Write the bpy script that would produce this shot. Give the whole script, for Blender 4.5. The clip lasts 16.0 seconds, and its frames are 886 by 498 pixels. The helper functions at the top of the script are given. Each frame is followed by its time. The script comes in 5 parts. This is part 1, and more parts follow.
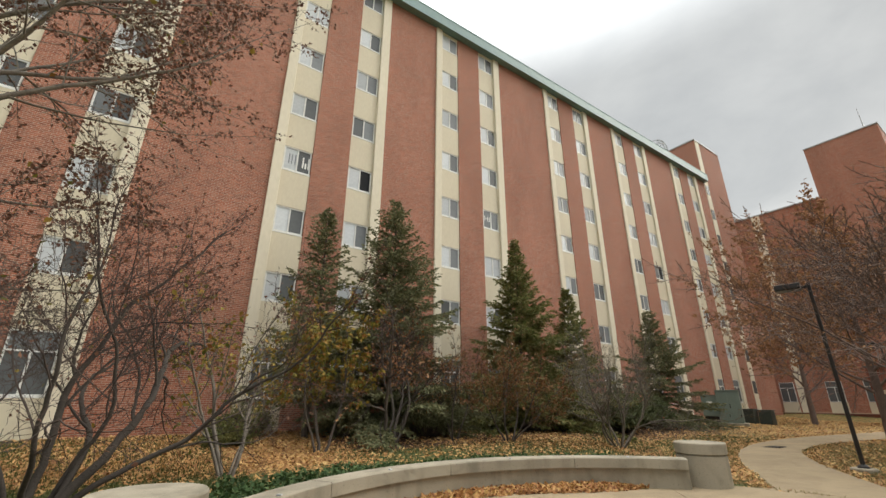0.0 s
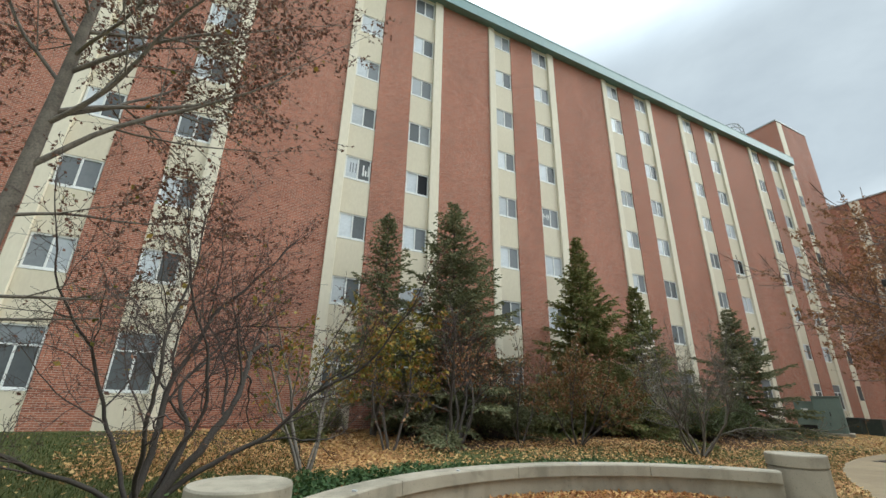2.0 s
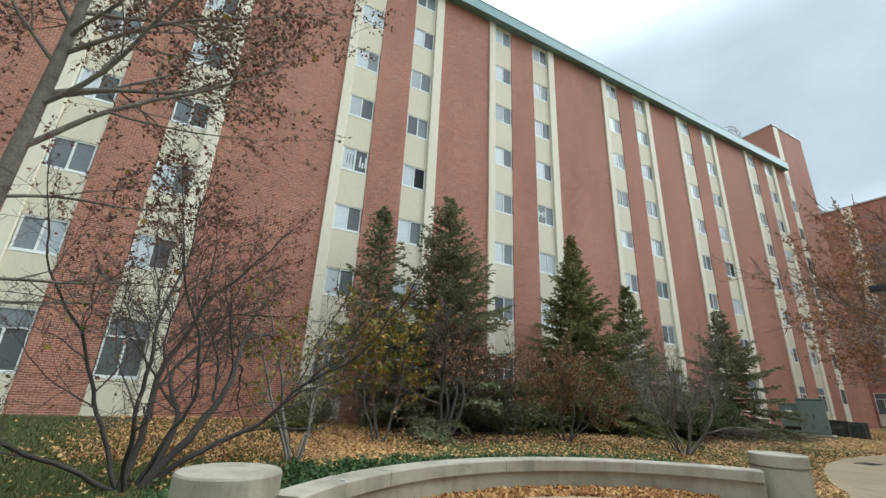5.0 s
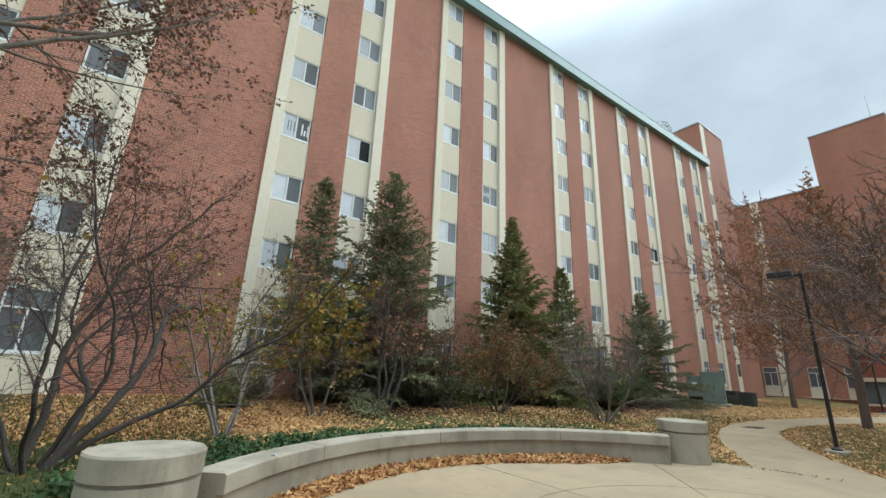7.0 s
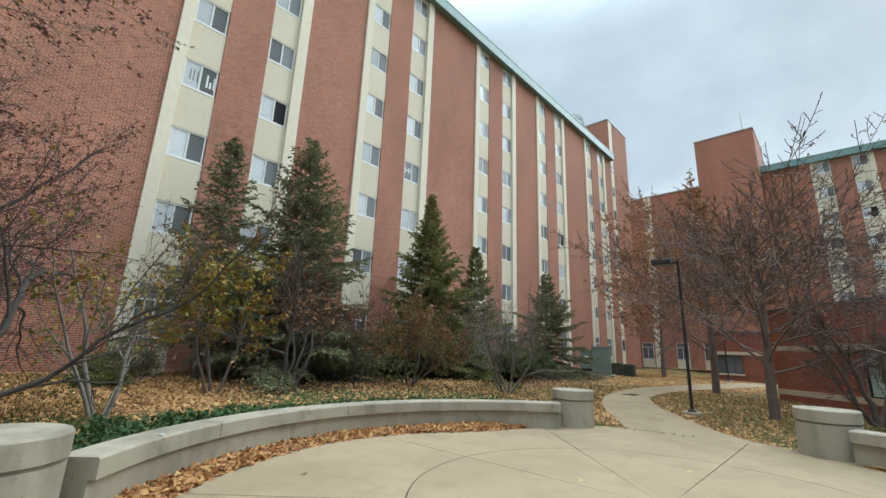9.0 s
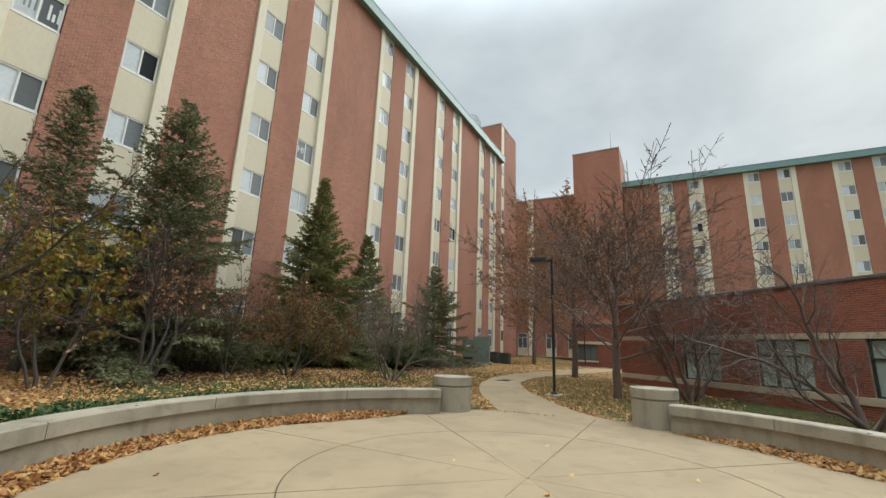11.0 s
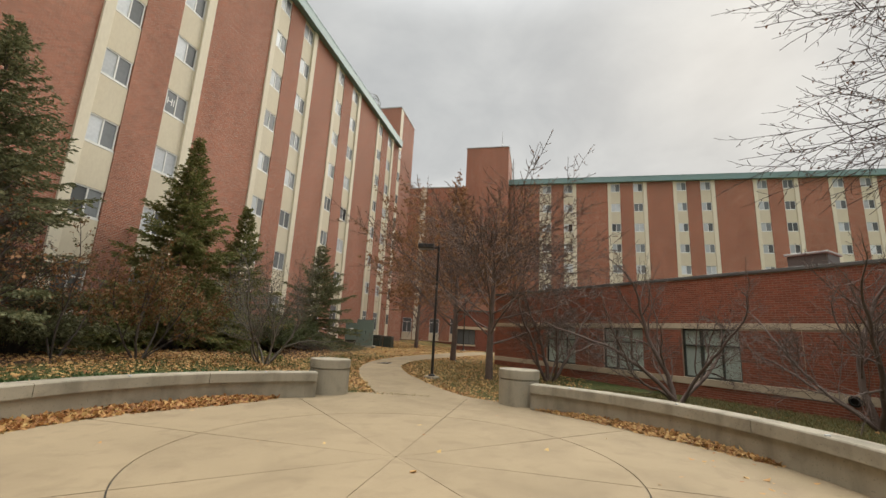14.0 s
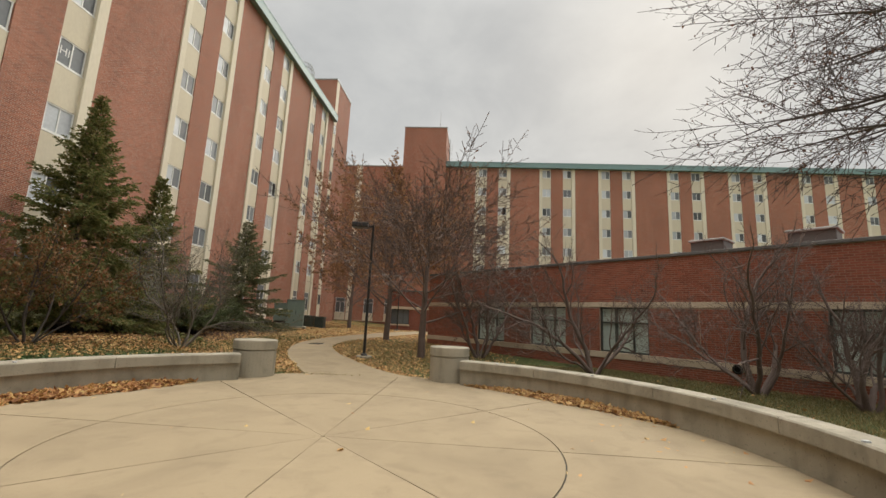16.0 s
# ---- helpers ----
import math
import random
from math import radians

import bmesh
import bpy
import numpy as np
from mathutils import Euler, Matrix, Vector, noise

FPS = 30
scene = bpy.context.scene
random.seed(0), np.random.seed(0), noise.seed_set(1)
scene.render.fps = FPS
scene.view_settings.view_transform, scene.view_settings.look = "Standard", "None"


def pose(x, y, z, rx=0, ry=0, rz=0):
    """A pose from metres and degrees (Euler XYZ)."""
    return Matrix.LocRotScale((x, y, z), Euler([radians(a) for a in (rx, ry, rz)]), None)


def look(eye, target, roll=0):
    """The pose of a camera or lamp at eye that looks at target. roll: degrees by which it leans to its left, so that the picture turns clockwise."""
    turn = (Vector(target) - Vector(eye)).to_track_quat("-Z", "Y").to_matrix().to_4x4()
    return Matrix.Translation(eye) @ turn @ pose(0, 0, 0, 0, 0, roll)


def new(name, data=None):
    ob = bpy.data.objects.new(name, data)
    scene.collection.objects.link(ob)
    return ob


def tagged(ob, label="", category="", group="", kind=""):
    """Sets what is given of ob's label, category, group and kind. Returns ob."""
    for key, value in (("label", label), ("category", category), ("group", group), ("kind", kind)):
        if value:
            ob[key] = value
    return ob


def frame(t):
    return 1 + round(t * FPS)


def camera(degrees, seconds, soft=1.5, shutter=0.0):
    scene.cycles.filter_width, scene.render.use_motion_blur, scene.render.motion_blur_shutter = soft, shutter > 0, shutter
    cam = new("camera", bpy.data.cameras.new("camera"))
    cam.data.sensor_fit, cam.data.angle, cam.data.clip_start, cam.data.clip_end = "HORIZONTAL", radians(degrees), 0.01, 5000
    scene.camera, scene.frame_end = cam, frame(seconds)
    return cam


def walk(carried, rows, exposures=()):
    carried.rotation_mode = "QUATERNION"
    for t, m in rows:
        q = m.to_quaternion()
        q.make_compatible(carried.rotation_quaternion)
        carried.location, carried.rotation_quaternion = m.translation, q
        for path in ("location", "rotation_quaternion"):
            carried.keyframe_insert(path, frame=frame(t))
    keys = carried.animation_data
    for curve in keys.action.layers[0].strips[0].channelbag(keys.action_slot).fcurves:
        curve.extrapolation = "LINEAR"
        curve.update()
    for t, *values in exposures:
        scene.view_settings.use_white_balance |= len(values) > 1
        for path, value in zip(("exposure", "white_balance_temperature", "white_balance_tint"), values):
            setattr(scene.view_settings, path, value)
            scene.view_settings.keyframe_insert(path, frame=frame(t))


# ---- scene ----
# ---- camera ----
cam = camera(93.04, 16.0)
PATH = [
    (0.0, pose(-0.031, 0.030, 1.649, 110.09, -0.20, -34.81)),
    (0.5, pose(-0.063, 0.021, 1.668, 110.20, -0.35, -33.06)),
    (1.0, pose(-0.074, 0.012, 1.675, 110.25, -0.49, -30.92)),
    (1.5, pose(-0.082, 0.017, 1.674, 110.21, -0.83, -28.73)),
    (2.0, pose(-0.095, 0.028, 1.667, 110.07, -1.20, -26.83)),
    (2.5, pose(-0.098, 0.015, 1.670, 109.89, -1.55, -25.40)),
    (3.0, pose(-0.101, -0.004, 1.669, 109.79, -1.84, -24.69)),
    (3.5, pose(-0.104, 0.007, 1.667, 109.75, -2.10, -24.82)),
    (4.0, pose(-0.109, 0.007, 1.670, 109.65, -2.30, -25.64)),
    (6.5, pose(-0.071, 0.021, 1.645, 107.70, -2.37, -33.46)),
    (7.0, pose(-0.054, 0.025, 1.645, 106.60, -2.23, -35.92)),
    (7.5, pose(-0.032, 0.029, 1.643, 105.57, -2.16, -38.66)),
    (8.0, pose(-0.012, 0.025, 1.635, 104.73, -2.14, -41.44)),
    (8.5, pose(0.001, 0.028, 1.633, 104.15, -2.10, -44.25)),
    (9.0, pose(0.009, 0.020, 1.635, 103.84, -2.10, -47.27)),
    (9.5, pose(0.023, 0.018, 1.637, 103.66, -2.07, -50.77)),
    (10.0, pose(0.027, 0.015, 1.621, 103.59, -2.06, -54.81)),
    (12.5, pose(0.090, -0.028, 1.593, 102.06, -2.62, -70.67)),
    (13.0, pose(0.106, -0.033, 1.587, 101.94, -2.85, -72.92)),
    (13.5, pose(0.107, -0.053, 1.594, 101.83, -2.95, -75.11)),
    (14.0, pose(0.110, -0.056, 1.587, 101.63, -3.01, -77.47)),
    (14.5, pose(0.127, -0.061, 1.588, 101.23, -2.93, -79.99)),
    (15.0, pose(0.139, -0.082, 1.585, 100.65, -2.79, -82.47)),
    (15.5, pose(0.140, -0.103, 1.577, 100.01, -2.61, -84.60)),
    (16.0, pose(0.149, -0.103, 1.566, 99.41, -2.59, -86.24)),
]
walk(cam, PATH, exposures=[(0.0, 0.45, 6600, 7), (1.5, 0.5, 6000, 2), (3.5, 0.6, 5550, -1), (7.0, 0.6, 5550, 0), (9.0, 0.6, 5550, -1), (10.0, 0.55, 5750, 0), (12.5, 0.42, 6500, 6), (16.0, 0.37, 6800, 8)])

# ---- light: overcast sky and a wide, weak sun ----
SUN_ELEVATION, SUN_AZIMUTH = radians(34), radians(-25)
world = bpy.data.worlds.new("overcast")
scene.world = world
world.use_nodes = True
wt = world.node_tree
wt.nodes.clear()


def wnode(kind, **inputs):
    n = wt.nodes.new(kind)
    for key, value in inputs.items():
        n.inputs[key].default_value = value
    return n


def sky_nodes():
    out = wt.nodes.new("ShaderNodeOutputWorld")
    sky = wt.nodes.new("ShaderNodeTexSky")
    sky.sky_type, sky.sun_disc = "NISHITA", False
    sky.sun_elevation, sky.sun_rotation = SUN_ELEVATION, radians(90) - SUN_AZIMUTH
    sky.dust_density, sky.air_density = 4.0, 1.0
    bg_sky = wt.nodes.new("ShaderNodeBackground")
    bg_sky.inputs["Strength"].default_value = 0.1
    wt.links.new(sky.outputs[0], bg_sky.inputs["Color"])
    co = wt.nodes.new("ShaderNodeTexCoord")
    sep = wt.nodes.new("ShaderNodeSeparateXYZ")
    wt.links.new(co.outputs["Generated"], sep.inputs[0])
    # clouds lie on a flat layer: project the direction on it
    add = wt.nodes.new("ShaderNodeMath")
    add.operation = "ADD"
    add.inputs[1].default_value = 0.22
    wt.links.new(sep.outputs["Z"], add.inputs[0])
    div = wt.nodes.new("ShaderNodeVectorMath")
    div.operation = "DIVIDE"
    comb = wt.nodes.new("ShaderNodeCombineXYZ")
    for i in range(3):
        wt.links.new(add.outputs[0], comb.inputs[i])
    wt.links.new(co.outputs["Generated"], div.inputs[0])
    wt.links.new(comb.outputs[0], div.inputs[1])
    noise_a = wnode("ShaderNodeTexNoise", Scale=2.1, Detail=7.0, Roughness=0.55, Distortion=0.35)
    wt.links.new(div.outputs[0], noise_a.inputs["Vector"])
    ramp = wt.nodes.new("ShaderNodeValToRGB")
    ramp.color_ramp.elements[0].position, ramp.color_ramp.elements[0].color = 0.32, (0.385, 0.397, 0.415, 1)
    ramp.color_ramp.elements[1].position, ramp.color_ramp.elements[1].color = 0.70, (0.53, 0.537, 0.545, 1)
    wt.links.new(noise_a.outputs["Fac"], ramp.inputs["Fac"])
    # an overcast sky is brighter towards the zenith
    rise = wt.nodes.new("ShaderNodeMapRange")
    rise.interpolation_type = "SMOOTHSTEP"
    rise.inputs["From Min"].default_value, rise.inputs["From Max"].default_value = 0.62, 1.0
    rise.inputs["To Min"].default_value, rise.inputs["To Max"].default_value = 1.0, 7.5
    wt.links.new(sep.outputs["Z"], rise.inputs["Value"])
    bg = wt.nodes.new("ShaderNodeBackground")
    wt.links.new(ramp.outputs["Color"], bg.inputs["Color"])
    wt.links.new(rise.outputs["Result"], bg.inputs["Strength"])
    both = wt.nodes.new("ShaderNodeMixShader")
    both.inputs[0].default_value = 0.03
    wt.links.new(bg.outputs[0], both.inputs[1])
    wt.links.new(bg_sky.outputs[0], both.inputs[2])
    wt.links.new(both.outputs[0], out.inputs["Surface"])


sky_nodes()
sun = new("sun", bpy.data.lights.new("sun", "SUN"))
sun.data.energy, sun.data.angle, sun.data.color = 1.7, radians(40), (1.0, 0.96, 0.9)
sun.matrix_world = look((0, 0, 60), (-60 * math.cos(SUN_AZIMUTH) / math.tan(SUN_ELEVATION), -60 * math.sin(SUN_AZIMUTH) / math.tan(SUN_ELEVATION), 0))


# ---- materials ----
def material(name, base, rough=0.8, second=None, scale=3.0, fine=40.0, amount=0.5, bump=0.0, bump_scale=60.0,
             metallic=0.0, random_object=0.0, random_island=0.0, spec=0.5, stretch=(1, 1, 1)):
    """A surface with two scales of colour variation and a fine relief."""
    m = bpy.data.materials.new(name)
    m.use_nodes = True
    t = m.node_tree
    p = t.nodes["Principled BSDF"]
    p.inputs["Roughness"].default_value, p.inputs["Metallic"].default_value = rough, metallic
    p.inputs["Specular IOR Level"].default_value = spec
    co = t.nodes.new("ShaderNodeTexCoord")
    mp = t.nodes.new("ShaderNodeMapping")
    mp.inputs["Scale"].default_value = stretch
    t.links.new(co.outputs["Object"], mp.inputs["Vector"])
    big = t.nodes.new("ShaderNodeTexNoise")
    big.inputs["Scale"].default_value, big.inputs["Detail"].default_value = scale, 4
    small = t.nodes.new("ShaderNodeTexNoise")
    small.inputs["Scale"].default_value, small.inputs["Detail"].default_value = fine, 3
    for n in (big, small):
        t.links.new(mp.outputs[0], n.inputs["Vector"])
    mix = t.nodes.new("ShaderNodeMath")
    mix.operation = "ADD"
    half = t.nodes.new("ShaderNodeMath")
    half.operation = "MULTIPLY"
    half.inputs[1].default_value = 0.5
    t.links.new(big.outputs["Fac"], mix.inputs[0])
    t.links.new(small.outputs["Fac"], mix.inputs[1])
    t.links.new(mix.outputs[0], half.inputs[0])
    ramp = t.nodes.new("ShaderNodeValToRGB")
    other = second or tuple(c * 0.7 for c in base)
    ramp.color_ramp.elements[0].position, ramp.color_ramp.elements[0].color = 0.5 - 0.25 * amount, (*other, 1)
    ramp.color_ramp.elements[1].position, ramp.color_ramp.elements[1].color = 0.5 + 0.25 * amount, (*base, 1)
    t.links.new(half.outputs[0], ramp.inputs["Fac"])
    colour = ramp.outputs["Color"]
    for strength, source in ((random_object, "obj"), (random_island, "isl")):
        if strength:
            info = t.nodes.new("ShaderNodeObjectInfo" if source == "obj" else "ShaderNodeNewGeometry")
            hsv = t.nodes.new("ShaderNodeHueSaturation")
            rng = t.nodes.new("ShaderNodeMapRange")
            rng.inputs["To Min"].default_value, rng.inputs["To Max"].default_value = 1 - strength, 1 + strength
            t.links.new(info.outputs["Random" if source == "obj" else "Random Per Island"], rng.inputs["Value"])
            t.links.new(rng.outputs["Result"], hsv.inputs["Value"])
            t.links.new(colour, hsv.inputs["Color"])
            colour = hsv.outputs["Color"]
    t.links.new(colour, p.inputs["Base Color"])
    if bump:
        b = t.nodes.new("ShaderNodeBump")
        b.inputs["Strength"].default_value, b.inputs["Distance"].default_value = bump, 0.02
        grain = t.nodes.new("ShaderNodeTexNoise")
        grain.inputs["Scale"].default_value, grain.inputs["Detail"].default_value = bump_scale, 4
        t.links.new(mp.outputs[0], grain.inputs["Vector"])
        t.links.new(grain.outputs["Fac"], b.inputs["Height"])
        t.links.new(b.outputs[0], p.inputs["Normal"])
    return m


def brick_material(name, a, b, mortar, width=0.203, row=0.0677, joint=0.012, stain=0.2):
    """Running-bond brick, laid along the object's x and z."""
    m = bpy.data.materials.new(name)
    m.use_nodes = True
    t = m.node_tree
    p = t.nodes["Principled BSDF"]
    p.inputs["Roughness"].default_value, p.inputs["Specular IOR Level"].default_value = 0.85, 0.3
    co = t.nodes.new("ShaderNodeTexCoord")
    sep = t.nodes.new("ShaderNodeSeparateXYZ")
    t.links.new(co.outputs["Object"], sep.inputs[0])
    s = t.nodes.new("ShaderNodeMath")
    s.operation = "ADD"
    t.links.new(sep.outputs["X"], s.inputs[0])
    t.links.new(sep.outputs["Y"], s.inputs[1])
    comb = t.nodes.new("ShaderNodeCombineXYZ")
    t.links.new(s.outputs[0], comb.inputs["X"])
    t.links.new(sep.outputs["Z"], comb.inputs["Y"])
    br = t.nodes.new("ShaderNodeTexBrick")
    br.inputs["Scale"].default_value = 1.0
    br.inputs["Brick Width"].default_value, br.inputs["Row Height"].default_value = width, row
    br.inputs["Mortar Size"].default_value, br.inputs["Mortar Smooth"].default_value = joint * 0.5, 0.2
    br.inputs["Bias"].default_value = -0.1
    br.inputs["Color1"].default_value, br.inputs["Color2"].default_value = (*a, 1), (*b, 1)
    br.inputs["Mortar"].default_value = (*mortar, 1)
    t.links.new(comb.outputs[0], br.inputs["Vector"])
    # streaky weathering at two scales
    mp = t.nodes.new("ShaderNodeMapping")
    mp.inputs["Scale"].default_value = (1, 1, 0.35)
    t.links.new(co.outputs["Object"], mp.inputs["Vector"])
    n1 = t.nodes.new("ShaderNodeTexNoise")
    n1.inputs["Scale"].default_value, n1.inputs["Detail"].default_value = 0.45, 6
    n2 = t.nodes.new("ShaderNodeTexNoise")
    n2.inputs["Scale"].default_value, n2.inputs["Detail"].default_value = 9.0, 3
    t.links.new(mp.outputs[0], n1.inputs["Vector"])
    t.links.new(co.outputs["Object"], n2.inputs["Vector"])
    sm = t.nodes.new("ShaderNodeMath")
    sm.operation = "ADD"
    t.links.new(n1.outputs["Fac"], sm.inputs[0])
    t.links.new(n2.outputs["Fac"], sm.inputs[1])
    rng = t.nodes.new("ShaderNodeMapRange")
    rng.inputs["From Min"].default_value, rng.inputs["From Max"].default_value = 0.7, 1.3
    rng.inputs["To Min"].default_value, rng.inputs["To Max"].default_value = 1 - stain, 1 + stain
    t.links.new(sm.outputs[0], rng.inputs["Value"])
    hsv = t.nodes.new("ShaderNodeHueSaturation")
    t.links.new(br.outputs["Color"], hsv.inputs["Color"])
    t.links.new(rng.outputs["Result"], hsv.inputs["Value"])
    t.links.new(hsv.outputs["Color"], p.inputs["Base Color"])
    bump = t.nodes.new("ShaderNodeBump")
    bump.invert = True
    bump.inputs["Strength"].default_value, bump.inputs["Distance"].default_value = 0.6, 0.008
    t.links.new(br.outputs["Fac"], bump.inputs["Height"])
    t.links.new(bump.outputs[0], p.inputs["Normal"])
    return m


def pane_material(name, base, rough=0.06, wave=0.0):
    """Window glass over a blind, a curtain or a dark room: a glossy coat on what stands behind it."""
    m = material(name, base, 0.7, tuple(c * 0.75 for c in base), 1.2, 8.0, 0.8, random_object=0.25)
    p = m.node_tree.nodes["Principled BSDF"]
    p.inputs["Coat Weight"].default_value, p.inputs["Coat Roughness"].default_value = (0.8 if rough < 0.09 else 0.35), rough
    p.inputs["Coat IOR"].default_value = 1.5
    if wave:
        t = m.node_tree
        w = t.nodes.new("ShaderNodeTexWave")
        w.inputs["Scale"].default_value, w.inputs["Distortion"].default_value = wave, 0.6
        b = t.nodes.new("ShaderNodeBump")
        b.inputs["Strength"].default_value = 0.6
        co = t.nodes.new("ShaderNodeTexCoord")
        t.links.new(co.outputs["Object"], w.inputs["Vector"])
        t.links.new(w.outputs["Fac"], b.inputs["Height"])
        t.links.new(b.outputs[0], p.inputs["Normal"])
    return m


M_BRICK = brick_material("tower_brick", (0.40, 0.147, 0.087), (0.235, 0.085, 0.053), (0.49, 0.37, 0.285), joint=0.014)
M_MORTAR = material("hall_mortar", (0.42, 0.29, 0.21), 0.95, (0.32, 0.21, 0.15), 1.0, 30)
M_LOWBRICK = material("hall_brick_piece", (0.325, 0.098, 0.054), 0.85, (0.235, 0.070, 0.041), 0.8, 14.0, 0.9, 0.2, 160, random_island=0.22)
M_LOWBRICK_PART = material("hall_brick_single", (0.325, 0.098, 0.054), 0.85, (0.235, 0.070, 0.041), 0.8, 14.0, 0.9, 0.2, 160, random_object=0.22)
M_BRICK_LOW = brick_material("hall_brick", (0.22, 0.068, 0.042), (0.155, 0.048, 0.032), (0.26, 0.15, 0.11), row=0.0677)
M_BEIGE = material("beige_panel", (0.69, 0.61, 0.45), 0.75, (0.60, 0.52, 0.38), 0.8, 14.0, 0.9, 0.08, 120, stretch=(1, 1, 0.4))
M_FIN = material("beige_fin", (0.78, 0.70, 0.54), 0.75, (0.66, 0.585, 0.44), 0.7, 10.0, 0.9, 0.08, 120, stretch=(1, 1, 0.3))
M_WHITE = material("white_frame", (0.84, 0.83, 0.79), 0.45, (0.62, 0.61, 0.56), 2.0, 20.0, 0.8)
M_FASCIA = material("green_fascia", (0.21, 0.315, 0.295), 0.5, (0.16, 0.25, 0.24), 0.5, 6.0, 0.9, 0.05, 30)
M_STONE = material("limestone_band", (0.58, 0.465, 0.33), 0.85, (0.46, 0.36, 0.25), 1.5, 25.0, 0.9, 0.2, 90)


def concrete_material(name, base, dark, blotch, streak, pores, random_object=0.0):
    """Cast concrete: broad blotches, runs of dirt down upright faces, a speckle of sand and open pores."""
    m = material(name, base, 0.88, tuple(c * 0.82 for c in base), 0.9, 130.0, 0.8, 0.22, 150, random_object=random_object, spec=0.3)
    t = m.node_tree
    p = t.nodes["Principled BSDF"]
    colour = p.inputs["Base Color"].links[0].from_socket
    co = t.nodes.new("ShaderNodeTexCoord")

    def layer(colour, scale, stretch, low, high, amount, detail=6.0, distort=0.0, tone=dark):
        mp = t.nodes.new("ShaderNodeMapping")
        mp.inputs["Scale"].default_value = stretch
        t.links.new(co.outputs["Object"], mp.inputs["Vector"])
        n = t.nodes.new("ShaderNodeTexNoise")
        n.inputs["Scale"].default_value, n.inputs["Detail"].default_value, n.inputs["Distortion"].default_value = scale, detail, distort
        t.links.new(mp.outputs[0], n.inputs["Vector"])
        rng = t.nodes.new("ShaderNodeMapRange")
        rng.inputs["From Min"].default_value, rng.inputs["From Max"].default_value = low, high
        rng.inputs["To Max"].default_value = amount
        t.links.new(n.outputs["Fac"], rng.inputs["Value"])
        mix = t.nodes.new("ShaderNodeMix")
        mix.data_type = "RGBA"
        t.links.new(rng.outputs["Result"], mix.inputs["Factor"])
        t.links.new(colour, mix.inputs["A"])
        mix.inputs["B"].default_value = (*tone, 1)
        return mix.outputs["Result"]

    colour = layer(colour, 0.55, (1, 1, 1), 0.47, 0.75, blotch, 8.0, 1.2)
    colour = layer(colour, 2.6, (1, 1, 1), 0.52, 0.72, blotch * 0.7, 8.0, 0.6)
    if streak:
        colour = layer(colour, 3.4, (1, 1, 0.16), 0.48, 0.70, streak, 5.0)
    colour = layer(colour, 34.0, (1, 1, 1), 0.64, 0.70, pores, 2.0)
    t.links.new(colour, p.inputs["Base Color"])
    return m


M_CONCRETE = concrete_material("wall_concrete", (0.36, 0.315, 0.235), (0.11, 0.096, 0.068), 0.55, 0.42, 0.45)
M_PAVE = concrete_material("paving_concrete", (0.318, 0.243, 0.148), (0.165, 0.122, 0.074), 0.48, 0.0, 0.3, 0.035)
M_JOINT = material("joint_dirt", (0.05, 0.042, 0.032), 0.95)
M_BLIND = pane_material("pane_white_blind", (0.62, 0.64, 0.65), 0.10)
M_SCREEN = pane_material("pane_dark_screen", (0.10, 0.105, 0.105), 0.25)
M_HALF = pane_material("pane_grey", (0.20, 0.21, 0.215), 0.2)
M_OPEN = material("dark_room", (0.012, 0.012, 0.014), 0.9)
M_CURTAIN = pane_material("pane_pale_curtain", (0.46, 0.52, 0.455), 0.05, 5.0)
M_DARKFRAME = material("dark_green_frame", (0.045, 0.055, 0.045), 0.4, random_object=0.05)
M_ROOF = material("roof_gravel", (0.3, 0.29, 0.27), 0.95, (0.18, 0.17, 0.16), 2, 50)
M_COPING = material("metal_coping", (0.42, 0.42, 0.40), 0.5, (0.33, 0.33, 0.32), 1, 12, 0.8)
M_DARKCOPING = material("dark_roof_edge", (0.13, 0.12, 0.11), 0.55, (0.09, 0.085, 0.08), 1, 12, 0.8)
M_DARKMETAL = material("dark_bronze_metal", (0.035, 0.03, 0.027), 0.45, (0.02, 0.018, 0.016), 3, 30, 0.8, metallic=0.3)
M_GREENBOX = material("green_painted_steel", (0.17, 0.215, 0.175), 0.5, (0.13, 0.165, 0.135), 1.2, 16, 0.9)


# ---- mesh helpers ----
def box(bm, x0, x1, y0, y1, z0, z1, bevel=0.0):
    vs = [bm.verts.new(p) for p in ((x0, y0, z0), (x1, y0, z0), (x1, y1, z0), (x0, y1, z0), (x0, y0, z1), (x1, y0, z1), (x1, y1, z1), (x0, y1, z1))]
    fs = [bm.faces.new([vs[i] for i in q]) for q in ((0, 3, 2, 1), (4, 5, 6, 7), (0, 1, 5, 4), (1, 2, 6, 5), (2, 3, 7, 6), (3, 0, 4, 7))]
    if bevel:
        edges = {e for f in fs for e in f.edges}
        bmesh.ops.bevel(bm, geom=list(edges), offset=bevel, segments=2, affect="EDGES", profile=0.5)


def boxed(*args, bevel=0.0):
    bm = bmesh.new()
    box(bm, *args, bevel=bevel)
    return bm


def lathe(rings, n=24, closed=True):
    """A turned body from (radius, z) pairs."""
    bm = bmesh.new()
    loops = [[bm.verts.new((r * math.cos(2 * math.pi * i / n), r * math.sin(2 * math.pi * i / n), z)) for i in range(n)] for r, z in rings]
    for a, b in zip(loops, loops[1:]):
        for i in range(n):
            bm.faces.new((a[i], a[(i + 1) % n], b[(i + 1) % n], b[i]))
    if closed:
        bm.faces.new(list(reversed(loops[0])))
        bm.faces.new(loops[-1])
    return bm


